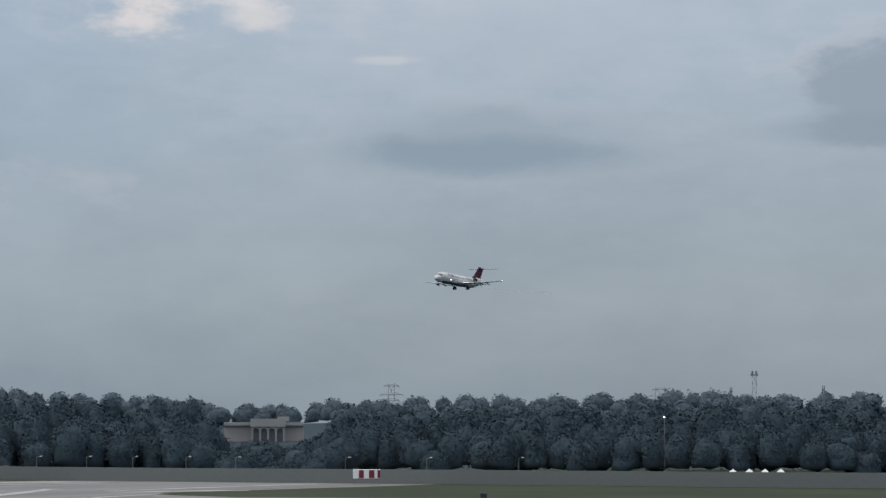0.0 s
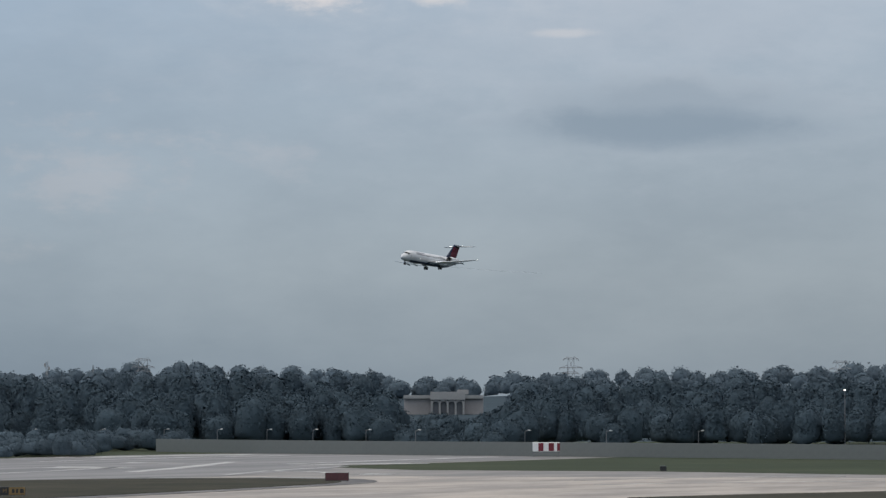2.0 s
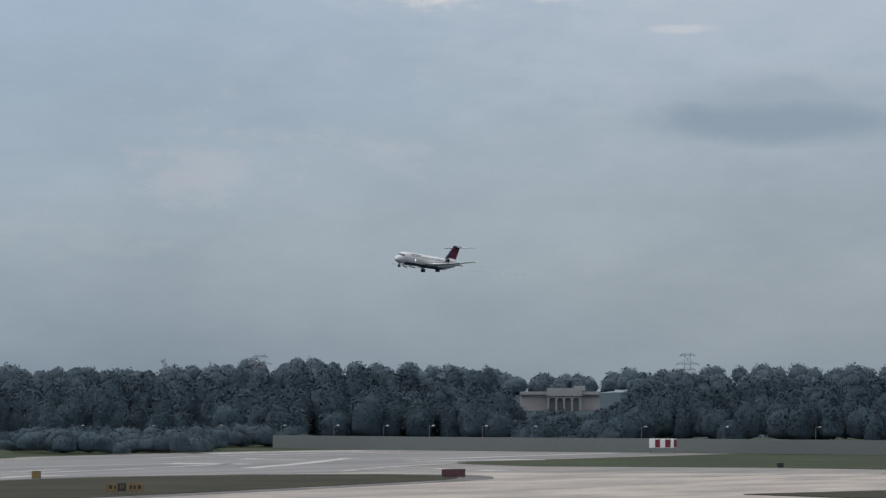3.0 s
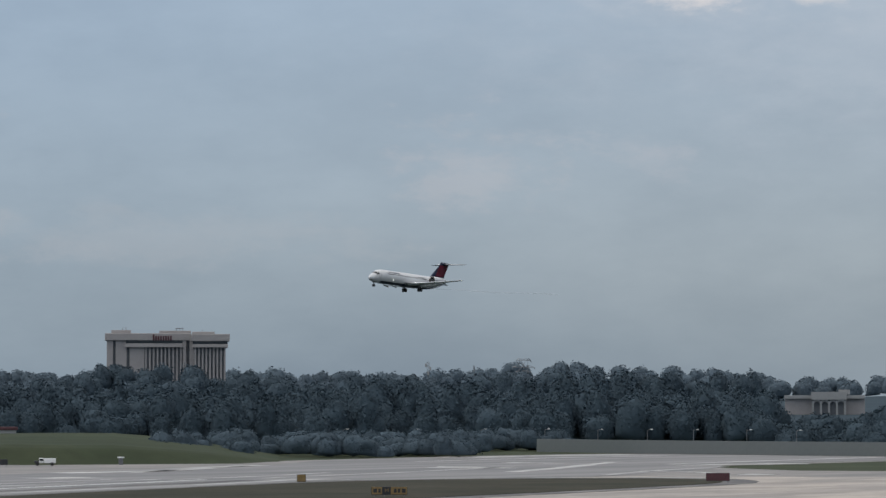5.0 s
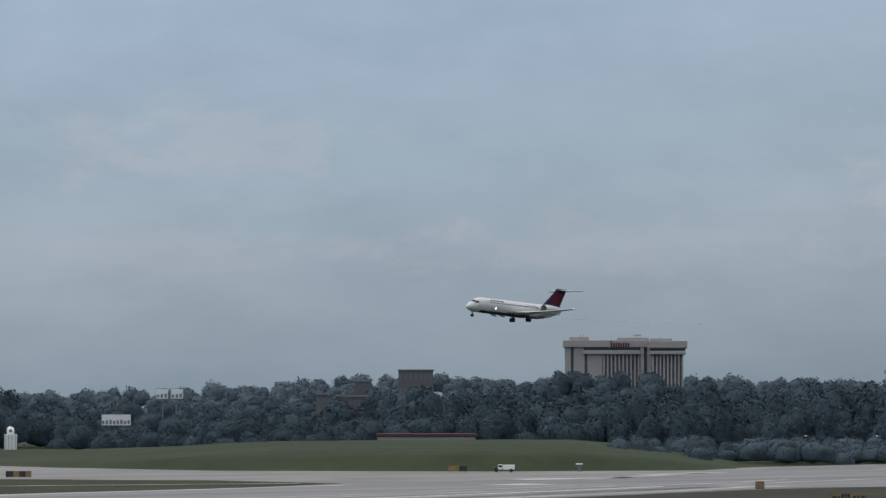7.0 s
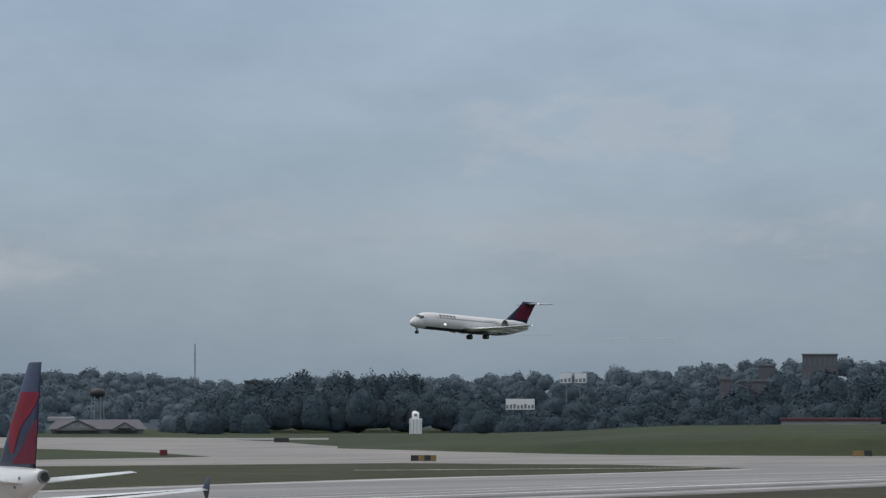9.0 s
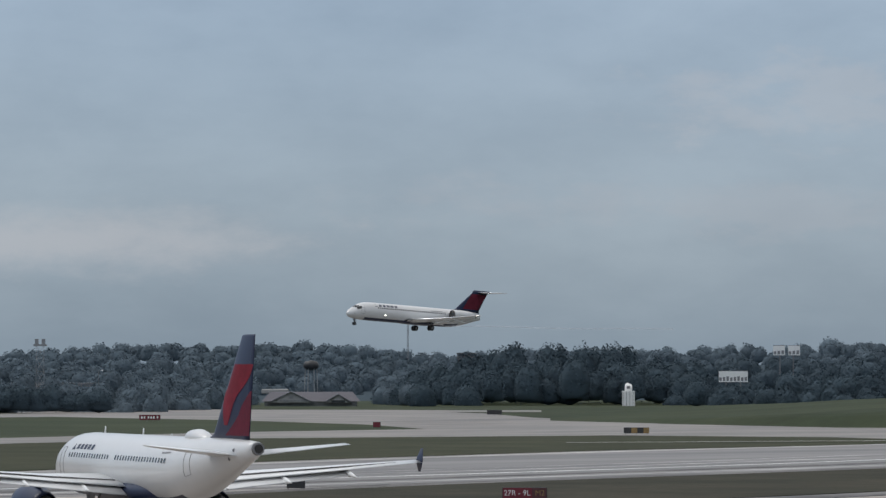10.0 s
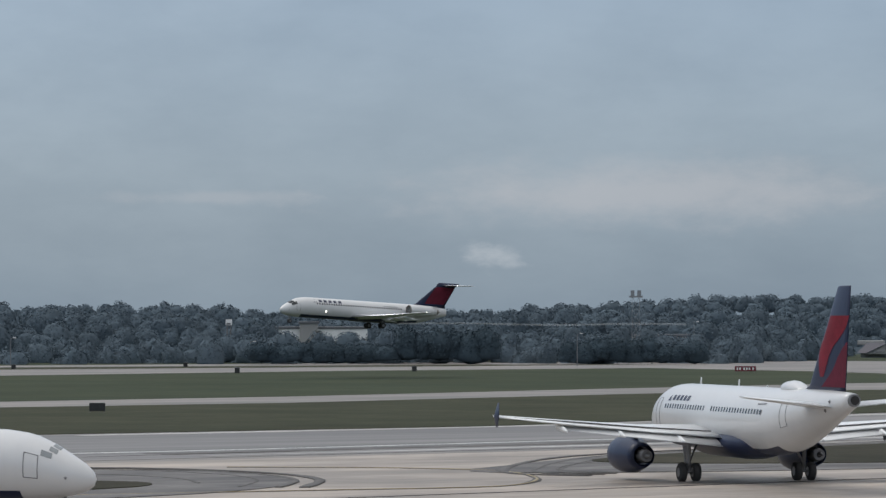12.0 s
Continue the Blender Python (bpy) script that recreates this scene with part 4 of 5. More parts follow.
def small_jet(name, m, label, lit):
    """T-tailed jet with engines on the rear fuselage, nose at x = 0, wheels on z = 0."""
    t = thing(name, m, label, "airplane")
    fuselage(B_ROWS, t, 137)
    part("belly_fairing", loft(tube_rings(smooth_rows([(-12.6, 1.75, 0.5, 0.2), (-14.5, 1.65, 1.55, 0.62), (-20, 1.65, 1.55, 0.65), (-22.6, 1.7, 0.5, 0.25)], 0.6), 24)), M_NAVY, t, "navy belly fairing")
    for s in (1, -1):
        w = part("wing", blade([(s * 1.2, -13.6, 6.9, 1.72, 0.13), (s * 5.6, -15.7, 4.5, 2.0, 0.12), (s * 9.8, -18.2, 3.0, 2.42, 0.11), (s * 14.15, -20.9, 1.6, 2.95, 0.10)], edge=True), [M_WINGGREY, M_SLAT], t, "grey swept wing with bright edges")
        part("flap", blade([(s * 1.9, -20.2, 2.2, 1.35, 0.10), (s * 6.0, -20.0, 1.7, 1.68, 0.10), (s * 9.6, -20.5, 1.3, 2.05, 0.09)]), M_WINGGREY, w, "grey lowered flap")
        for y, x in ((3.6, -19.8), (6.6, -20.0), (9.4, -20.4)):
            zc = 1.62 + (y - 1.2) * 0.075 - 0.25
            part("flap_fairing", loft(tube_rings(smooth_rows([(x + 1.2, zc + 0.1, 0.03, 0.03), (x + 0.4, zc, 0.15, 0.2), (x - 0.7, zc - 0.15, 0.15, 0.2), (x - 1.9, zc - 0.35, 0.03, 0.04)], 0.3), 10, s * y)), M_WINGGREY, w, "grey flap hinge fairing")
        nacelle(t, -24.6, -30.2, s * 2.55, 3.55, 0.95, M_WHITE, M_NOZZLE, M_NOZZLE)
        part("pylon", blade([(s * 1.2, -25.6, 3.8, 3.5, 0.10), (s * 1.9, -25.7, 3.6, 3.55, 0.10)]), M_WHITE, t, "white engine pylon")
        part("tailplane", blade([(s * 0.1, -32.9, 3.3, 8.42, 0.10), (s * 5.3, -35.5, 1.3, 8.46, 0.09)], edge=True), [M_WINGGREY, M_SLAT], t, "grey tailplane on top of the fin")
        leg(t, -19.4, s * 2.45, 1.8, 0.52, 0.36, 0.36)
        outline(B_ROWS, t, -2.95, 0.70, 62, 106, s, 0.026)
        panes = ((-1.75, -2.75, 42, 66), (-1.5, -2.3, 22, 40), (-1.4, -2.15, 2, 20)) if lit else ((-1.95, -2.5, 46, 60), (-1.75, -2.15, 26, 42), (-1.68, -2.05, 4, 22))
        for x0, x1, a0, a1 in panes:
            part("cockpit_window", skin_patch(B_ROWS, x0, x1, a0, a1, 0.014, s), M_GLASS if lit else M_PANE, t, "dark cockpit pane")
        wordmark(B_ROWS, t, -5.8, -11.8, 47, 23, s)
        part("registration", skin_patch(B_ROWS, -20.2, -23.2, 52, 57, 0.014, s, 4, 2), M_SEAM, t, "grey registration bar")
        dot = bmesh.new()
        bmesh.ops.create_icosphere(dot, subdivisions=1, radius=0.09, matrix=Matrix.Translation(skin_point(B_ROWS, -1.25, 96, s, -0.03)))
        part("port", dot, M_SEAM, t, "dark sensor port")
        if lit:
            lamp = bmesh.new()
            bmesh.ops.create_icosphere(lamp, subdivisions=2, radius=0.11, matrix=Matrix.Translation((-8.4, s * 1.66, 2.35)))
            part("landing_light", lamp, M_LAMP_GLINT, t, "lit landing light")
            tip = bmesh.new()
            bmesh.ops.create_icosphere(tip, subdivisions=2, radius=0.05, matrix=Matrix.Translation((-21.2, s * 14.2, 2.95)))
            part("wingtip_light", tip, M_LAMP_GLINT, w, "lit wingtip light")
    leg(t, -2.0, 0, 1.6, 0.33, 0.2, 0.2, "nose_gear")
    fin = part("fin", blade([(0, -26.2, 7.6, 4.35, 0.04), (0, -27.6, 6.2, 4.9, 0.10), (0, -31.8, 4.0, 8.3, 0.09), (0, -31.9, 4.6, 8.6, 0.10), (0, -32.3, 4.1, 8.9, 0.05)], upright=True), M_NAVY, t, "navy fin with red panels")
    for s in (1, -1):
        rings = []
        for k in range(6):
            z = 5.0 + (8.1 - 5.0) * k / 5
            lead = -27.6 - 4.4 * (z - 4.9) / 3.6
            trail = -33.8 - 2.2 * (z - 4.9) / 3.6
            ch = lead - trail
            ring = []
            for q in np.linspace(0.26 - 0.22 * k / 5, 0.93 + 0.04 * k / 5, 6):
                th = np.interp(q, [p[0] for p in FOIL[:8]], [p[1] for p in FOIL[:8]]) * 0.10 * ch
                ring.append((lead - q * ch, s * (th + 0.03), z))
            rings.append(ring)
        part("fin_panel", loft(rings, close=False, cap=False), M_DARKRED, fin, "deep red panel")
    windows(B_ROWS, t, -6.6, -23.8, 0.49, 66, 10, 0.27)
    if lit:
        for y, r, L in ((3.5, 0.15, 62),):
            v = loft([[(-22.0 - L * q, y + r * math.cos(a), 1.0 + r * math.sin(a) + 0.06 * L * q * 0.9 + 0.12 * math.sin(q * 9)) for a in np.linspace(0, 2 * math.pi, 9)[:-1]] for q in np.linspace(0, 1, 16)])
            part("vapour_trail", v, M_VAPOUR, t, "thin white vapour trailing from the flaps")
    return t


A_TURN = radians(18.8)
A_TAIL = Vector((150.5, 191.2, 0))
A_NOSE = A_TAIL + 30 * Vector((math.sin(A_TURN), math.cos(A_TURN), 0))
airliner(pose(A_NOSE.x, A_NOSE.y, 0.14, 0, 0, 90 - 18.8))

landing_jet = small_jet("landing_jet", pose(360, 606, 10), "white T-tailed jet landing with wheels down and lights lit", True)
waiting_jet = small_jet("waiting_jet", pose(95.2, 178.3, 0.14, 0, 0, -46), "white T-tailed jet standing on the taxiway", False)


# ---- flight ----
def motions():
    rows = []
    for t, x, y, z in ((0, 1204.5, 576.5, 61.04), (0.5, 1170.3, 577.7, 59.83), (1, 1135.8, 578.9, 58.33), (1.5, 1101.2, 580.1, 56.56), (2, 1066.4, 581.3, 54.68), (2.5, 1032.1, 582.5, 52.88), (3, 997.8, 583.7, 50.98),
                       (5, 858.6, 588.6, 43.11), (5.5, 823.4, 589.8, 41.03), (6, 788.2, 591.0, 38.94), (6.5, 753.1, 592.3, 36.75), (7, 719.2, 593.4, 34.58), (9, 577.1, 598.4, 25.47), (9.5, 541.2, 599.7, 23.22),
                       (10, 505.2, 600.9, 21.06), (10.5, 469.0, 602.2, 18.84), (11, 432.7, 603.5, 16.52), (11.5, 396.3, 604.7, 14.09), (12, 359.7, 606.0, 12.12)):
        m = pose(0, 0, 0, 0, -3.3, 179)
        nose = m.to_3x3() @ Vector((0, 0, 2.36))
        rows.append((t, Matrix.Translation(Vector((x, y, z)) - nose) @ m))
    walk(landing_jet, rows)


# ---- buildings beyond the field ----
def hotel():
    """Tall pale hotel: overhanging top storeys with a dark window band over rows of vertical piers."""
    t = thing("hotel", facing(52.71, 1690, 8.0), "tall pale concrete hotel with dark window strips", "hotel")
    e = 0.0787
    X = lambda u: (u - 404) * e
    Z = lambda v: 47.13 - v * e - 8.0
    # Shade between the piers is part of this body's dark colour.
    part("tower", boxes((X(85), X(545), 0, 18, 0, Z(100)), (X(545), X(712), -6, 18, 0, Z(105)), bevel=0.15), M_HOTEL_DK, t, "shaded tower body with window strips")
    part("parapet", boxes((X(75), X(530), -2.2, 19, Z(130), Z(92)), (X(530), X(733), -8.5, 19, Z(135), Z(97)), bevel=0.2), M_HOTEL, t, "pale concrete top storey")
    part("window_band", boxes((X(186), X(486), -1.8, 18, Z(146), Z(130)), (X(538), X(722), -8.0, 18, Z(151), Z(135))), M_GLASS, t, "dark window band")
    part("lower_band", boxes((X(180), X(486), -2.2, 18, Z(166), Z(146)), (X(536), X(724), -8.5, 18, Z(168), Z(151)), bevel=0.1), M_HOTEL, t, "pale concrete band")
    part("end_wall", boxes((X(85), X(118), -1.2, 18, 0, Z(130)), (X(132), X(190), -1.2, 18, 0, Z(130)), (X(205), X(284), -0.8, 18, 0, Z(166)), (X(486), X(505), -1.8, 18, 0, Z(130)), (X(522), X(548), -2.5, 18, 0, Z(130)), bevel=0.1), M_HOTEL, t, "plain concrete wall panel")
    pier = finish(boxes((-0.36, 0.36, 0, 1.0, 0, Z(166)), bevel=0.06), "pier", M_HOTEL)
    for k in range(10):
        share("pier", pier, t, Matrix.Translation((X(292 + k * 20.5), -1.0, 0)))
    for k in range(9):
        share("pier", pier, t, Matrix.Translation((X(552 + k * 19.4), -7.0, 0)))
    part("penthouse", boxes((X(108), X(212), 3, 12, Z(92), Z(74)), (X(362), X(530), 3, 12, Z(92), Z(77)), (X(537), X(655), 2, 12, Z(97), Z(82)), bevel=0.15), M_HOTEL, t, "rooftop plant room")
    bm = bmesh.new()
    for u, v in ((168, 60), (185, 60), (452, 62), (470, 62), (486, 62), (592, 72), (640, 76)):
        rod(bm, (X(u), 6, Z(80)), (X(u), 6, Z(v)), 0.12)
    box(bm, X(448), X(490), 5.5, 6.5, Z(66), Z(62))
    part("aerials", bm, M_LATTICE, t, "thin roof aerials")
    for k in range(8):
        u = 328 + k * 13
        part("sign_bar", boxes((X(u), X(u + 8.5), -2.5, -2.2, Z(130), Z(98 if k == 0 else 106))), M_RUST, t, "dull red sign bar")


def arcade():
    """Low white public building with a tall arched portico."""
    t = thing("columned_building", facing(62.0, 1560, 3.0), "pale stone building with a tall arched portico", "building")
    s = 1560 / 7158.0
    top = 10.3 + 22 * s - 3.0
    part("wing", boxes((-70 * s, 70 * s, 0, 14, 0, top - 10 * s), bevel=0.05), M_HOTEL, t, "pale lower wing")
    part("roof_slab", boxes((-71 * s, 70 * s, -1.6, 14, top - 12 * s, top - 6 * s), (-24 * s, 38 * s, -4.0, 10, top - 14 * s, top), bevel=0.05), M_STUCCO, t, "pale flat roof edge")
    # A dark box gives the porch its shade by colour.
    part("recess", boxes((-22 * s, 36 * s, -2.4, 0.3, 0, top - 10 * s)), M_HOTEL_DK, t, "porch shade as a dark box behind the arches")
    for k in range(5):
        bm = bmesh.new()
        x = (-21 + k * 14) * s
        box(bm, x - 1.7 * s, x + 1.7 * s, -3.6, -2.6, 0, top - 16 * s, 0.04)
        part("column", bm, M_STUCCO, t, "pale square column")
    for k in range(4):
        x0, x1, z0, z1 = (-19.3 + k * 14) * s, (-8.7 + k * 14) * s, top - 22 * s, top - 14 * s
        n = 10
        rings = []
        for j in range(n + 1):
            a = math.pi * j / n
            cx, r = (x0 + x1) / 2, (x1 - x0) / 2
            px, pz = cx - r * math.cos(a), z0 + r * 0.85 * math.sin(a)
            rings.append([(px, -3.5, pz), (px, -2.7, pz), (px, -2.7, z1), (px, -3.5, z1)])
        part("arch", loft(rings), M_STUCCO, t, "pale arch")
    part("penthouse", boxes((24 * s, 44 * s, 4, 9, top - 1, top + 4 * s)), M_STUCCO, t, "small rooftop box")


def slab_block(name, label, bearing, dist, z, wide, high, deep, mat, floors, bays, category="building", cap=True, cap_mat=None):
    t = thing(name, facing(bearing, dist, z), label, category)
    part("wall", boxes((-wide / 2, wide / 2, 0, deep, 0, high), bevel=0.1), mat, t)
    if cap:
        part("roof", boxes((-wide / 2 - 0.3, wide / 2 + 0.3, -0.3, deep + 0.3, high, high + 0.7), bevel=0.1), cap_mat or M_HOTEL_DK, t, "flat roof edge")
    if floors:
        w = finish(boxes((-wide / bays * 0.3, wide / bays * 0.3, -0.06, 0.1, 0, high / floors * 0.5)), "window", M_HOTEL_DK)
        for f in range(floors):
            for b in range(bays):
                share("window", w, t, Matrix.Translation((-wide / 2 + (b + 0.5) * wide / bays, 0, high * (f + 0.3) / floors)))
    return t


def gabled_inn():
    """Long low grey roof with two stucco gables."""
    t = thing("inn", facing(39.58, 1085, 0.0), "low inn with grey shingle roof and cream gables", "building")
    t.scale = (1, 1, 0.62)
    s = 1085 / 7158.0

    def prism(x0, x1, xp, y0, y1, z0, z1, hip=0.0):
        bm = bmesh.new()
        v = [bm.verts.new(p) for p in ((x0, y0, z0), (x1, y0, z0), (xp, y0 + hip, z1), (x0, y1, z0), (x1, y1, z0), (xp, y1 - hip, z1))]
        for q in ((0, 1, 2), (3, 5, 4), (0, 2, 5, 3), (1, 4, 5, 2), (0, 3, 4, 1)):
            bm.faces.new([v[k] for k in q])
        bmesh.ops.recalc_face_normals(bm, faces=bm.faces)
        return bm

    part("wall", boxes((-86 * s, 78 * s, 0, 16, 0, 2.2)), M_STUCCO, t, "cream stucco wall")
    bm = bmesh.new()
    v = [bm.verts.new(p) for p in ((-92 * s, -0.8, 2.1), (84 * s, -0.8, 2.1), (84 * s, 17, 2.1), (-92 * s, 17, 2.1), (-76 * s, 8, 6.2), (70 * s, 8, 6.2))]
    for q in ((0, 1, 5, 4), (2, 3, 4, 5), (1, 2, 5), (3, 0, 4), (0, 3, 2, 1)):
        bm.faces.new([v[k] for k in q])
    part("roof", bm, M_ROOF, t, "grey shingle roof")
    part("upper_roof", boxes((-92 * s, -44 * s, 9, 16, 5.4, 7.3), bevel=0.3), M_STUCCO, t, "pale rooftop block")
    for x0, x1, h, lab in ((-75 * s, -3 * s, 6.0, "g"), (23 * s, 65 * s, 4.9, "g")):
        xp = (x0 + x1) / 2
        g = part("gable", prism(x0, x1, xp, -2.2, 9, 1.6, h), M_STUCCO, t, "cream gable front")
        r = bmesh.new()
        for sx, ex in ((x0, xp), (x1, xp)):
            o = 0.8 if sx < ex else -0.8
            q = [(sx - o, -2.7, 1.3), (ex, -2.7, h + 0.1), (ex, 9, h + 0.1), (sx - o, 9, 1.3)]
            lo = [r.verts.new(p) for p in q]
            hi = [r.verts.new((p[0], p[1], p[2] + 0.35)) for p in q]
            r.faces.new(hi), r.faces.new(lo[::-1])
            for k in range(4):
                r.faces.new((lo[k], lo[(k + 1) % 4], hi[(k + 1) % 4], hi[k]))
        part("verge", r, M_HOTEL_DK, g, "dark roof verge")
    for k in range(9):
        part("sign_bar", boxes(((-66 + k * 6.3) * s, (-61.5 + k * 6.3) * s, -2.32, -2.2, 2.15, 2.75)), M_SEAM, t, "grey sign bar")
    part("emblem", boxes((-43 * s, -35 * s, -2.32, -2.2, 3.4, 4.5)), M_SEAM, t, "dark square emblem")
    part("window", boxes((32 * s, 56 * s, -2.32, -2.2, 1.7, 2.6)), M_GLASS, t, "dark lunette window")


hotel()
arcade()
gabled_inn()
slab_block("office_tower", "dark brown brick hotel block on the hill", 49.75, 1690, 9.0, 14.5, 18.0, 12, M_BRICK, 3, 7)
slab_block("office_block", "dull low rooftop block on the hill", 49.0, 1700, 9.0, 7, 13.5, 8, M_BRICK, 0, 1)
slab_block("brown_block", "tall brown brick block among the trees", 48.42, 1225, 0.0, 3.6, 15.0, 8, M_BRICK, 5, 2)
slab_block("brown_block", "long brown brick block among the trees", 48.85, 1235, 0.0, 9.5, 14.4, 8, M_BRICK, 5, 6)
slab_block("chimney_block", "pair of pale slim stair towers", 49.85, 1225, 0.0, 0.7, 13.2, 2, M_HOTEL, 0, 1)
slab_block("chimney_block", "pair of pale slim stair towers", 49.98, 1225, 0.0, 0.7, 13.0, 2, M_HOTEL, 0, 1)
slab_block("long_shed", "long low white building among the trees", 31.28, 1100, 0.0, 25.0, 7.6, 10, M_SIGNWHT, 0, 1)
slab_block("long_shed", "small pale rooftop block among the trees", 31.1, 1098, 0.0, 5.0, 9.0, 5, M_STUCCO, 0, 1)
slab_block("low_shed", "long low shed with maroon roof on the bank", 49.9, 905, 3.6, 22.0, 1.0, 6, M_STUCCO, 0, 1, cap_mat=M_RUST)
slab_block("flat_building", "low pale building below the hill", 36.0, 1130, 0.0, 26.0, 5.4, 9, M_HOTEL, 1, 10)
slab_block("flat_building", "flat building on the far ridge", 41.75, 1935, 7.6, 9.0, 9.2, 8, M_BRICK, 0, 1)


def lattice(name, label, bearing, dist, foot, top, base, head, kind="mast"):
    """A steel lattice mast: four legs, crossed braces and what stands on its head."""
    t = thing(name, facing(bearing, dist, foot), label, "tower")
    h = top - foot
    bm = bmesh.new()
    n = max(4, int(h / (base * 1.4)))
    at = lambda q: base / 2 + (head / 2 - base / 2) * q
    c = ((-1, -1), (1, -1), (1, 1), (-1, 1))
    r = max(0.07, dist / 7158.0 * (0.55 if kind == "pylon" else 0.4))
    for k in range(n):
        q0, q1 = k / n, (k + 1) / n
        for i in range(4):
            a, b = c[i], c[(i + 1) % 4]
            rod(bm, (a[0] * at(q0), a[1] * at(q0), h * q0), (a[0] * at(q1), a[1] * at(q1), h * q1), r, seg=4)
            rod(bm, (a[0] * at(q0), a[1] * at(q0), h * q0), (b[0] * at(q1), b[1] * at(q1), h * q1), r * 0.6, seg=4)
            rod(bm, (b[0] * at(q0), b[1] * at(q0), h * q0), (a[0] * at(q1), a[1] * at(q1), h * q1), r * 0.6, seg=4)
            rod(bm, (a[0] * at(q1), a[1] * at(q1), h * q1), (b[0] * at(q1), b[1] * at(q1), h * q1), r * 0.6, seg=4)
    part("frame", bm, M_LATTICE, t, "grey steel lattice")
    if kind == "pylon":
        for z, w in ((h - 0.6, 3.4), (h * 0.82, 5.2), (h * 0.72, 3.6)):
            bm = bmesh.new()
            rod(bm, (-w, 0, z), (w, 0, z), r, seg=4)
            for s in (-1, 1):
                rod(bm, (s * w, 0, z), (s * head / 2, 0, z + 1.1), r * 0.7, seg=4)
                rod(bm, (s * w, 0, z), (s * w, 0, z - 0.9), r * 0.9, seg=4)
            part("crossarm", bm, M_LATTICE, t, "grey crossarm with insulators")
    if kind == "head":
        part("platform", boxes((-head * 0.9, head * 0.9, -head * 0.9, head * 0.9, h - 0.2, h + 0.25), (-head * 0.7, -head * 0.2, -1, 1, h + 0.2, h + 1.5), (head * 0.2, head * 0.7, -1, 1, h + 0.2, h + 1.5)), M_LATTICE, t, "platform with lamps")
    if kind == "dish":
        for s, z in ((-1, 0.97), (1, 0.9), (0, 0.8)):
            part("aerial_panel", boxes((s * head - 0.35, s * head + 0.35, -head - 0.3, -head, h * z - 1.6, h * z), bevel=0.08), M_STUCCO, t, "pale aerial panel")
    return t


lattice("power_pylon", "grey steel power pylon on the ridge", 63.8, 1850, 6, 31.6, 4.4, 2.6, "pylon")
lattice("power_pylon", "grey steel power pylon on the ridge", 57.75, 1900, 10, 31.6, 5.0, 4.0, "pylon")
lattice("power_pylon", "grey steel power pylon on the ridge", 67.6, 1900, 10, 30.5, 5.0, 4.0, "pylon")
lattice("light_tower", "slim grey tower with a lamp head", 68.93, 1500, 6, 31.0, 2.0, 1.6, "head")
lattice("light_tower", "small grey tower with a lamp head", 69.9, 1500, 6, 25.6, 0.8, 0.7, "head")
lattice("light_tower", "small grey tower with a lamp head", 68.6, 1500, 6, 25.0, 0.8, 0.7, "head")
lattice("radio_mast", "slim aerial mast above the trees", 56.4, 1850, 8, 29.6, 1.2, 1.0, "dish")
lattice("radio_mast", "tall thin guyed radio mast on the ridge", 40.92, 1980, 12, 35.5, 1.0, 0.5, "mast")
lattice("lattice_tower", "dark lattice tower with a wide head", 35.73, 975, 0, 15.7, 2.0, 1.8, "head")
lattice("radio_mast", "slim aerial mast above the trees", 57.05, 1850, 8, 28.0, 0.8, 0.6, "mast")


def hoarding(name, label, bearing, dist, z0, z1, wide, bars, double=False):
    t = thing(name, facing(bearing, dist, 0), label, "billboard")
    bm = bmesh.new()
    for x in (-wide * 0.25, wide * 0.25):
        rod(bm, (x, 0.4, 0), (x, 0.4, z1 - 0.5), 0.22, seg=8)
    part("post", bm, M_STEEL, t, "dark steel posts")
    spans = ((-wide / 2, -wide * 0.06), (wide * 0.06, wide / 2)) if double else ((-wide / 2, wide / 2),)
    for a, b in spans:
        p = part("panel", boxes((a, b, -0.15, 0.15, z0, z1), bevel=0.03), M_SIGNWHT, t, "pale panel")
        for z in (z0 - 0.08, z1 + 0.08):
            part("frame_rail", boxes((a - 0.12, b + 0.12, -0.1, 0.3, z - 0.07, z + 0.07)), M_STEEL, p, "grey frame rail")
        n = bars
        for k in range(n):
            w = (b - a) / n
            part("printed_bar", boxes((a + w * (k + 0.12), a + w * (k + 0.78), -0.19, -0.15, z0 + (z1 - z0) * 0.1, z0 + (z1 - z0) * (0.42 + 0.05 * (k % 3)))), M_SEAM, p, "grey printed bar")
    return t


hoarding("billboard", "white billboard with grey printed bars on posts", 45.52, 1290, 5.8, 9.2, 9.2, 8)
hoarding("billboard", "twin pale billboards high above the trees", 46.27, 1400, 14.6, 17.9, 9.2, 3, True)
hoarding("small_sign", "small pale square sign on a post", 29.97, 1130, 8.6, 10.2, 1.8, 1)


def water_tank():
    t = thing("water_tank", facing(39.55, 1290, 0), "dark round water tank on slim legs", "tank")
    bm = bmesh.new()
    for k in range(6):
        a = k * math.pi / 3
        rod(bm, (2.2 * math.cos(a), 2.2 * math.sin(a), 0), (1.8 * math.cos(a), 1.8 * math.sin(a), 10.2), 0.16)
    part("legs", bm, M_LATTICE, t, "slim steel legs")
    rows = [(0.1, 9.4), (1.6, 9.7), (2.4, 10.4), (2.5, 11.6), (1.9, 12.3), (0.1, 12.7)]
    part("drum", loft([[(r * math.cos(2 * math.pi * j / 20), r * math.sin(2 * math.pi * j / 20), z) for j in range(20)] for r, z in rows]), M_SIGNBLK, t, "dark steel drum")


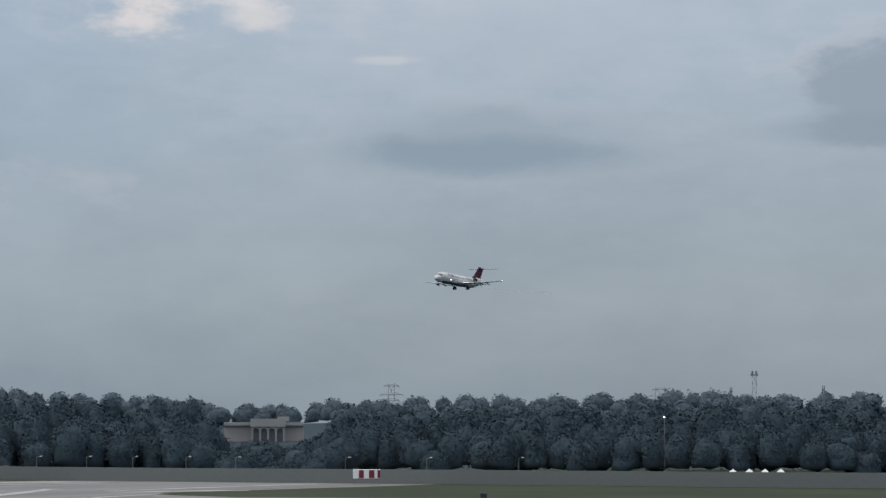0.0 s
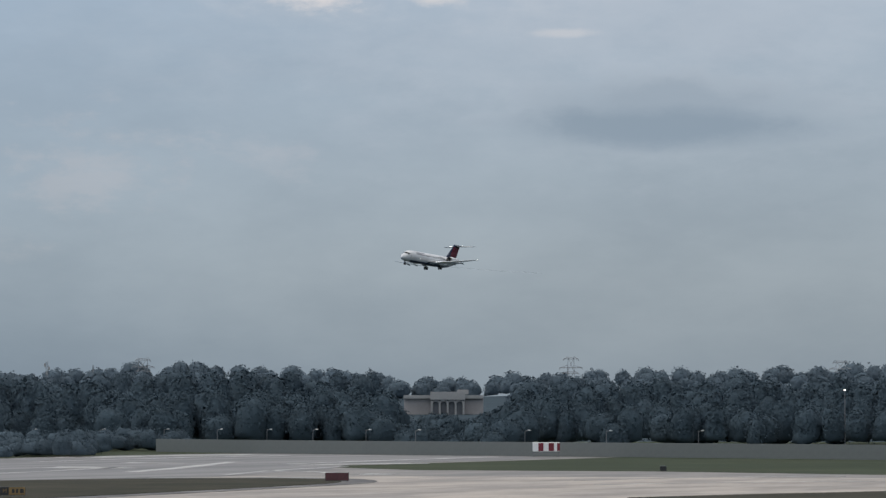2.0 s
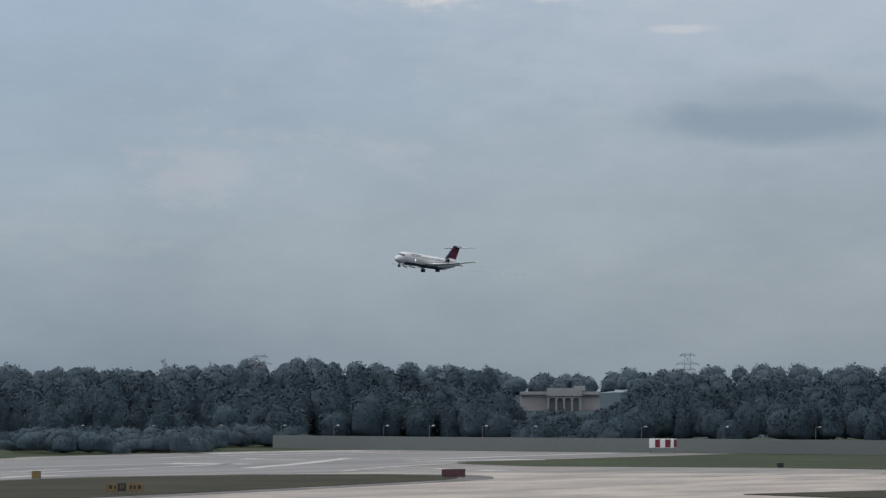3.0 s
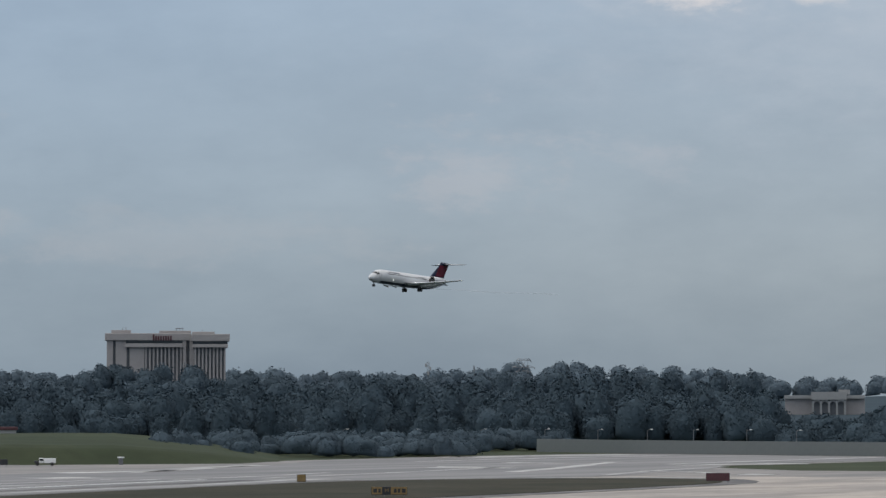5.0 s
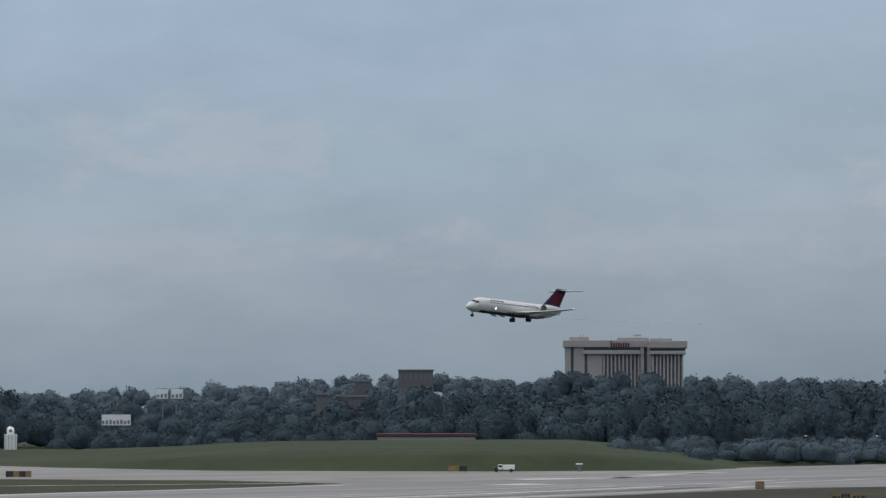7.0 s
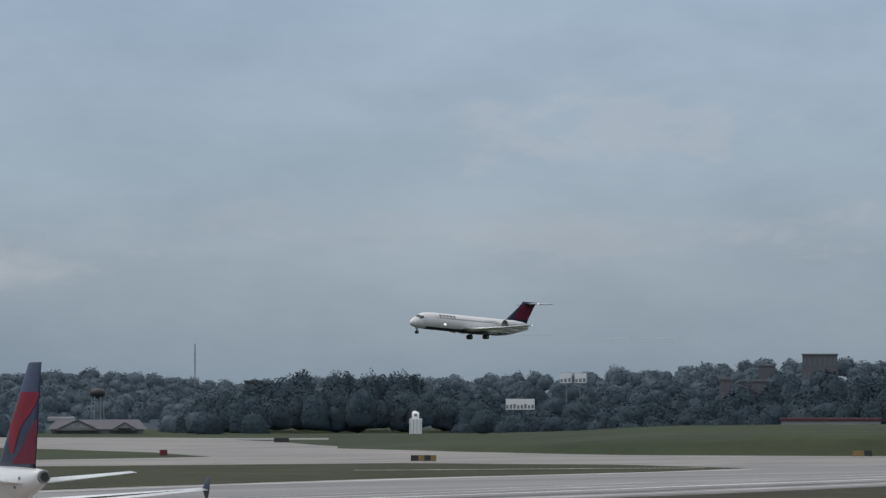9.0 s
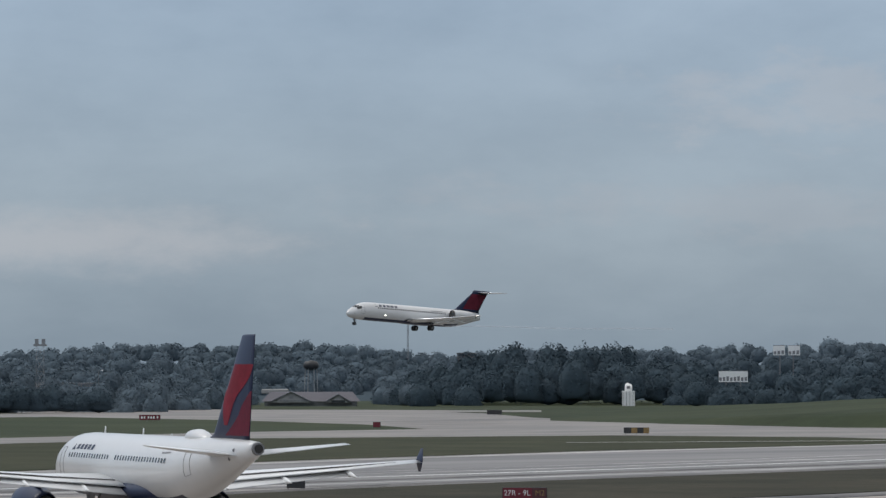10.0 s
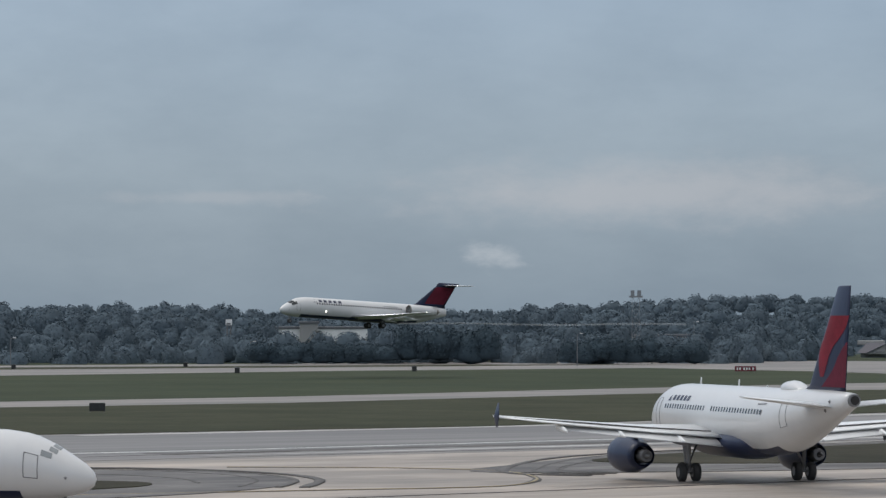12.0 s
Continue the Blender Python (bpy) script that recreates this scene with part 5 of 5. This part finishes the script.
def beacon_house():
    """White tapering hut with a rounded cowl on one side of its roof."""
    p = polar(44.04, 1089)
    t = thing("beacon_hut", facing(44.04, 1089, 0), "white painted steel beacon hut with a rounded cowl", "hut")
    part("body", boxes((-1.7, 1.7, -1.5, 1.5, 0, 4.1), bevel=0.08), M_SIGNWHT, t, "white ribbed body")
    part("cowl", loft(tube_rings(smooth_rows([(1.0, 4.6, 0.9, 0.6), (0.9, 4.7, 1.0, 1.0), (-0.3, 4.8, 1.0, 1.4), (-0.9, 4.7, 0.9, 1.1), (-1.0, 4.6, 0.7, 0.6)], 0.2), 16)), M_SIGNWHT, t, "white rounded cowl")
    part("hatch", boxes((-0.4, 0.4, -1.0, -0.9, 4.7, 5.4)), M_SEAM, t, "dark hatch")
    for k in range(4):
        part("rib", boxes((-1.5 + k * 0.9, -1.38 + k * 0.9, -1.56, -1.5, 0.2, 3.9)), M_STUCCO, t, "upright rib")


water_tank()
beacon_house()


# ---- fence and edge of the field ----
def field_fence():
    """Long steel blast fence in panels."""
    stops = [(57.94, 876), (59.4, 845), (60.9, 823), (63.3, 798), (65.5, 775), (68.9, 743), (73, 715), (77, 690)]
    w = tagged(new("fence_wall"), "long grey weathered steel fence along the field", "fence", "", "structure")
    w.empty_display_size = 1
    panel = finish(boxes((-1.9, 1.9, -0.06, 0.06, 0.05, 2.85), bevel=0.02), "panel", M_WALL)
    post = finish(boxes((-0.05, 0.05, -0.06, 0.14, 0, 2.86)), "post", M_WALL)
    for (b0, d0), (b1, d1) in zip(stops, stops[1:]):
        a, b = polar(b0, d0), polar(b1, d1)
        n = max(1, round((b - a).length / 3.9))
        ang = math.degrees(math.atan2(b.y - a.y, b.x - a.x))
        for k in range(n):
            p = a.lerp(b, (k + 0.5) / n)
            share("panel", panel, w, pose(p.x, p.y, 0, 0, 0, ang) @ Matrix.Diagonal(((b - a).length / n / 3.85, 1, 1, 1)))
            q = a.lerp(b, k / n)
            share("post", post, w, pose(q.x, q.y, 0, 0, 0, ang))


field_fence()


def street_lamp(bearing, dist, tall):
    t = thing("street_lamp", facing(bearing, dist, 0), "slim grey road lamp with a pale head", "lamp", "road lamps by the woods")
    bm = bmesh.new()
    rod(bm, (0, 0, 0), (0, 0, tall), 0.1, 0.07, 8)
    rod(bm, (0, 0, tall), (0.9, 0, tall + 0.2), 0.06, seg=6)
    part("pole", bm, M_STEEL, t, "grey pole")
    part("head", boxes((0.6, 1.2, -0.2, 0.2, tall + 0.1, tall + 0.28), bevel=0.05), M_SIGNWHT, t, "pale lamp head")
    return t


first = street_lamp(57.15, 905, 4.6)
for b, d, h in ((58.05, 905, 1.0), (58.8, 900, 1.0), (59.5, 895, 1.0), (60.15, 890, 1.02), (60.9, 885, 1.05), (61.6, 870, 1.05), (63.15, 860, 1.1), (64.3, 850, 1.1), (65.6, 850, 1.08), (56.2, 905, 1.0), (55.2, 905, 0.95)):
    m = facing(b, d, 0)
    copy_thing(first, m)
for b, d, h in ((34.9, 880, 7.0), (30.28, 933, 5.0), (26.9, 900, 6.0), (36.55, 1000, 9.5)):
    street_lamp(b, d, h)


# Made-up pole whose glowing box stands for a small bright reflection.
def glint_post():
    t = thing("glint_post", facing(67.66, 980, 0), "glowing white dot for a bright glint, on a made-up pole", "lamp")
    bm = bmesh.new()
    rod(bm, (0, 0, 0), (0, 0, 13.6), 0.16, 0.1, 8)
    part("pole", bm, M_STEEL, t, "grey pole")
    part("glint_dot", boxes((-0.2, 0.2, -0.15, 0.15, 13.6, 13.85), bevel=0.05), M_LAMP_GLINT, t, "glowing box standing for a glint")


glint_post()


def tent(bearing, dist):
    t = thing("canopy_tent", facing(bearing, dist, 0), "small white pyramid canopy tent behind the fence", "tent", "white tents in a row")
    bm = bmesh.new()
    v = [bm.verts.new(p) for p in ((-1.1, -1.1, 2.5), (1.1, -1.1, 2.5), (1.1, 1.1, 2.5), (-1.1, 1.1, 2.5), (0.1, 0, 3.4))]
    for q in ((0, 1, 4), (1, 2, 4), (2, 3, 4), (3, 0, 4), (3, 2, 1, 0)):
        bm.faces.new([v[k] for k in q])
    part("canopy", bm, M_SIGNWHT, t, "white peaked canopy")
    leg_mesh = finish(boxes((-0.04, 0.04, -0.04, 0.04, 0, 2.52)), "pole", M_STEEL)
    for x in (-1.0, 1.0):
        for y in (-1.0, 1.0):
            share("pole", leg_mesh, t, Matrix.Translation((x, y, 0)))
    return t


one = tent(68.62, 750)
for b in (68.85, 69.07, 69.29):
    copy_thing(one, facing(b, 750, 0))


def chequer_board():
    """Red and white chequered antenna shelter on legs."""
    t = thing("chequered_shelter", facing(63.45, 785, 0), "red and white chequered equipment shelter on short legs", "shelter")
    part("cabin", boxes((-2.65, 2.65, 0, 2.2, 1.15, 2.9), bevel=0.05), M_SIGNWHT, t, "white cabin")
    for x0, x1 in ((-1.5, -0.55), (0.45, 1.5), (2.1, 2.66)):
        part("red_square", boxes((x0, x1, -0.05, 0.0, 1.25, 2.8)), M_SIGNRED, t, "red painted square")
    lg = finish(boxes((-0.08, 0.08, -0.08, 0.08, 0, 1.16)), "leg", M_STEEL)
    for x in (-2.4, 2.4):
        for y in (0.2, 2.0):
            share("leg", lg, t, Matrix.Translation((x, y, 0)))


chequer_board()


# ---- airfield signs and boxes ----
def letters(text, size, mat, parent, x, z, y=-0.13, align="CENTER"):
    c = bpy.data.curves.new("text", "FONT")
    c.body, c.size, c.align_x, c.align_y, c.extrude = text, size, align, "CENTER", 0.01
    tmp = bpy.data.objects.new("text", c)
    me = bpy.data.meshes.new_from_object(tmp)
    bpy.data.objects.remove(tmp)
    me.materials.append(mat)
    ob = new("lettering", me)
    ob.parent = parent
    ob.matrix_basis = pose(x, y, z, 90, 0, 0)
    return ob


def field_sign(name, label, x, y, wide, high, panels, z0=0.22, text=None, turn=0.0, base=0.03):
    """A low airfield sign: box housing on stub legs with coloured face panels side by side."""
    b = math.degrees(math.atan2(x, y))
    t = thing(name, pose(x, y, base, 0, 0, -b + turn), label, "sign", "airfield signs")
    part("housing", boxes((-wide / 2, wide / 2, -0.1, 0.14, z0, z0 + high), bevel=0.03), M_SIGNBLK, t, "dark sign housing")
    u = -wide / 2 + 0.04
    total = sum(p[0] for p in panels)
    for w, mat in panels:
        ww = (wide - 0.08) * w / total
        part("face", boxes((u + 0.01, u + ww - 0.01, -0.125, -0.09, z0 + 0.04, z0 + high - 0.04), bevel=0.008), mat, t)
        u += ww
    lg = finish(boxes((-0.04, 0.04, -0.04, 0.04, 0, z0 + 0.02)), "leg", M_STEEL)
    for k in range(max(2, int(wide))):
        share("leg", lg, t, Matrix.Translation((-wide * 0.42 + wide * 0.84 * k / (max(2, int(wide)) - 1), 0, 0)))
    return t


s27 = field_sign("holding_sign", "red runway holding sign with white lettering beside the taxiway", 207.8, 226.2, 3.4, 0.88, ((2.3, M_SIGNRED), (1.1, M_RUST)), base=0.14)
letters("27R - 9L", 0.58, M_SIGNWHT, s27, -0.58, 0.66)
letters("M2", 0.58, M_SIGNYEL, s27, 1.15, 0.66)
field_sign("holding_sign", "maroon airfield sign beside the taxiway", 461.5, 261.2, 3.1, 1.05, ((1, M_RUST), (1, M_RUST)), base=0.09)
ms = field_sign("direction_sign", "yellow and black taxiway direction sign in the grass", 369.3, 250.5, 4.0, 0.9, ((1.1, M_SIGNYEL), (0.9, M_SIGNBLK), (1.7, M_SIGNYEL)), base=0.14)
letters("M", 0.62, M_SIGNYEL, ms, -0.28, 0.67)
for x0, x1 in ((-1.75, -1.35), (-1.2, -0.95), (0.5, 0.8), (0.95, 1.2), (1.4, 1.8)):
    part("lettering_bar", boxes((x0, x1, -0.14, -0.12, 0.45, 0.88)), M_SIGNBLK, ms, "black lettering bar")
field_sign("direction_sign", "small brown and yellow airfield sign in the grass", 424.8, 301.8, 1.15, 0.95, ((1, M_SIGNYEL),), base=0.14)
field_sign("direction_sign", "yellow and black airfield sign at the foot of the bank", 520.4, 431.5, 3.3, 0.95, ((2, M_SIGNYEL), (1.3, M_SIGNBLK)))
field_sign("direction_sign", "black airfield sign on the far grass", 584.7, 646.1, 3.2, 0.95, ((1, M_SIGNBLK), (1, M_SIGNBLK)))
field_sign("direction_sign", "black and yellow airfield sign beside the taxiway", 433.2, 446.2, 3.9, 0.9, ((1.2, M_SIGNBLK), (1, M_SIGNYEL), (1, M_SIGNBLK), (0.9, M_SIGNYEL)))
field_sign("holding_sign", "small red airfield sign in the grass", 443.8, 520.0, 1.3, 0.9, ((1, M_SIGNRED),))
r4 = field_sign("holding_sign", "long red runway holding sign in the grass", 473.4, 622.0, 4.1, 1.0, ((3, M_SIGNRED), (1, M_SIGNRED)))
for x0 in (-1.7, -1.2, -0.4, 0.1, 0.6, 1.3):
    part("lettering_bar", boxes((x0, x0 + 0.32, -0.14, -0.12, 0.5, 0.95)), M_SIGNWHT, r4, "pale lettering bar")
field_sign("sign_back", "black back of an airfield sign beside the runway", 216.2, 263.8, 1.55, 0.82, ((1, M_SIGNBLK),), z0=0.12, base=0.06)
field_sign("sign_back", "dark back of an airfield sign in the grass", 209.3, 391.7, 1.75, 0.9, ((1, M_SIGNBLK), (0.5, M_SIGNBLK)))


def marker_box(x, y, w, h, mat, label, base=0.03):
    b = math.degrees(math.atan2(x, y))
    t = thing("marker_box", pose(x, y, base, 0, 0, -b), label, "marker")
    part("case", boxes((-w / 2, w / 2, -w / 2, w / 2, 0, h), bevel=0.05), mat, t)
    part("lid", boxes((-w / 2 - 0.03, w / 2 + 0.03, -w / 2 - 0.03, w / 2 + 0.03, h, h + 0.08)), M_STEEL, t, "flat lid")
    return t


for x, y, w, h in ((378.9, 745.5, 0.9, 0.9), (427.5, 760, 0.9, 0.9), (386.6, 667.2, 0.95, 1.0), (428.0, 669.4, 0.95, 1.0), (567.3, 263.3, 1.0, 0.7)):
    marker_box(x, y, w, h, M_SIGNBLK, "small dark marker box beside the taxiway")


def equipment_hut(x, y):
    """A narrow dark cabinet under a white overhanging cap."""
    t = thing("equipment_cabinet", pose(x, y, 0.03, 0, 0, -52), "small dark equipment cabinet with a white cap by the bank", "cabinet")
    part("case", boxes((-0.38, 0.38, -0.35, 0.35, 0, 1.15), bevel=0.03), M_STEEL, t, "dark grey case")
    part("cap", boxes((-0.6, 0.6, -0.5, 0.5, 1.15, 1.36), bevel=0.07), M_SIGNWHT, t, "white cap")


equipment_hut(545.2, 425.0)
marker_box(530, 815, 3.2, 0.8, M_SIGNYEL, "low orange equipment box by the far runway")
marker_box(575, 560, 0.9, 0.9, M_STEEL, "small grey marker box by the bank")


def service_cart(x, y):
    """Low white airfield utility truck with a dark cab."""
    b = math.degrees(math.atan2(x, y))
    t = thing("utility_truck", pose(x, y, 0.03, 0, 0, -b), "low white airfield utility truck parked at the bank", "vehicle")
    part("bed", boxes((-0.2, 1.8, -0.8, 0.8, 0.45, 1.25), bevel=0.06), M_SIGNWHT, t, "white load bed")
    part("cab", boxes((-1.0, -0.25, -0.75, 0.75, 0.45, 1.3), bevel=0.12), M_SIGNWHT, t, "white cab")
    part("bonnet", boxes((-1.8, -1.0, -0.72, 0.72, 0.45, 0.85), bevel=0.1), M_SIGNBLK, t, "dark bonnet")
    part("window", boxes((-0.92, -0.32, -0.78, -0.74, 0.85, 1.2)), M_GLASS, t, "dark side window")
    for xx in (-1.3, 1.2):
        for yy in (-0.75, 0.75):
            bm = bmesh.new()
            rod(bm, (xx, yy - 0.1, 0.3), (xx, yy + 0.1, 0.3), 0.3, seg=16)
            part("wheel", bm, M_TYRE, t, "black wheel")


service_cart(529.5, 428.8)


motions()
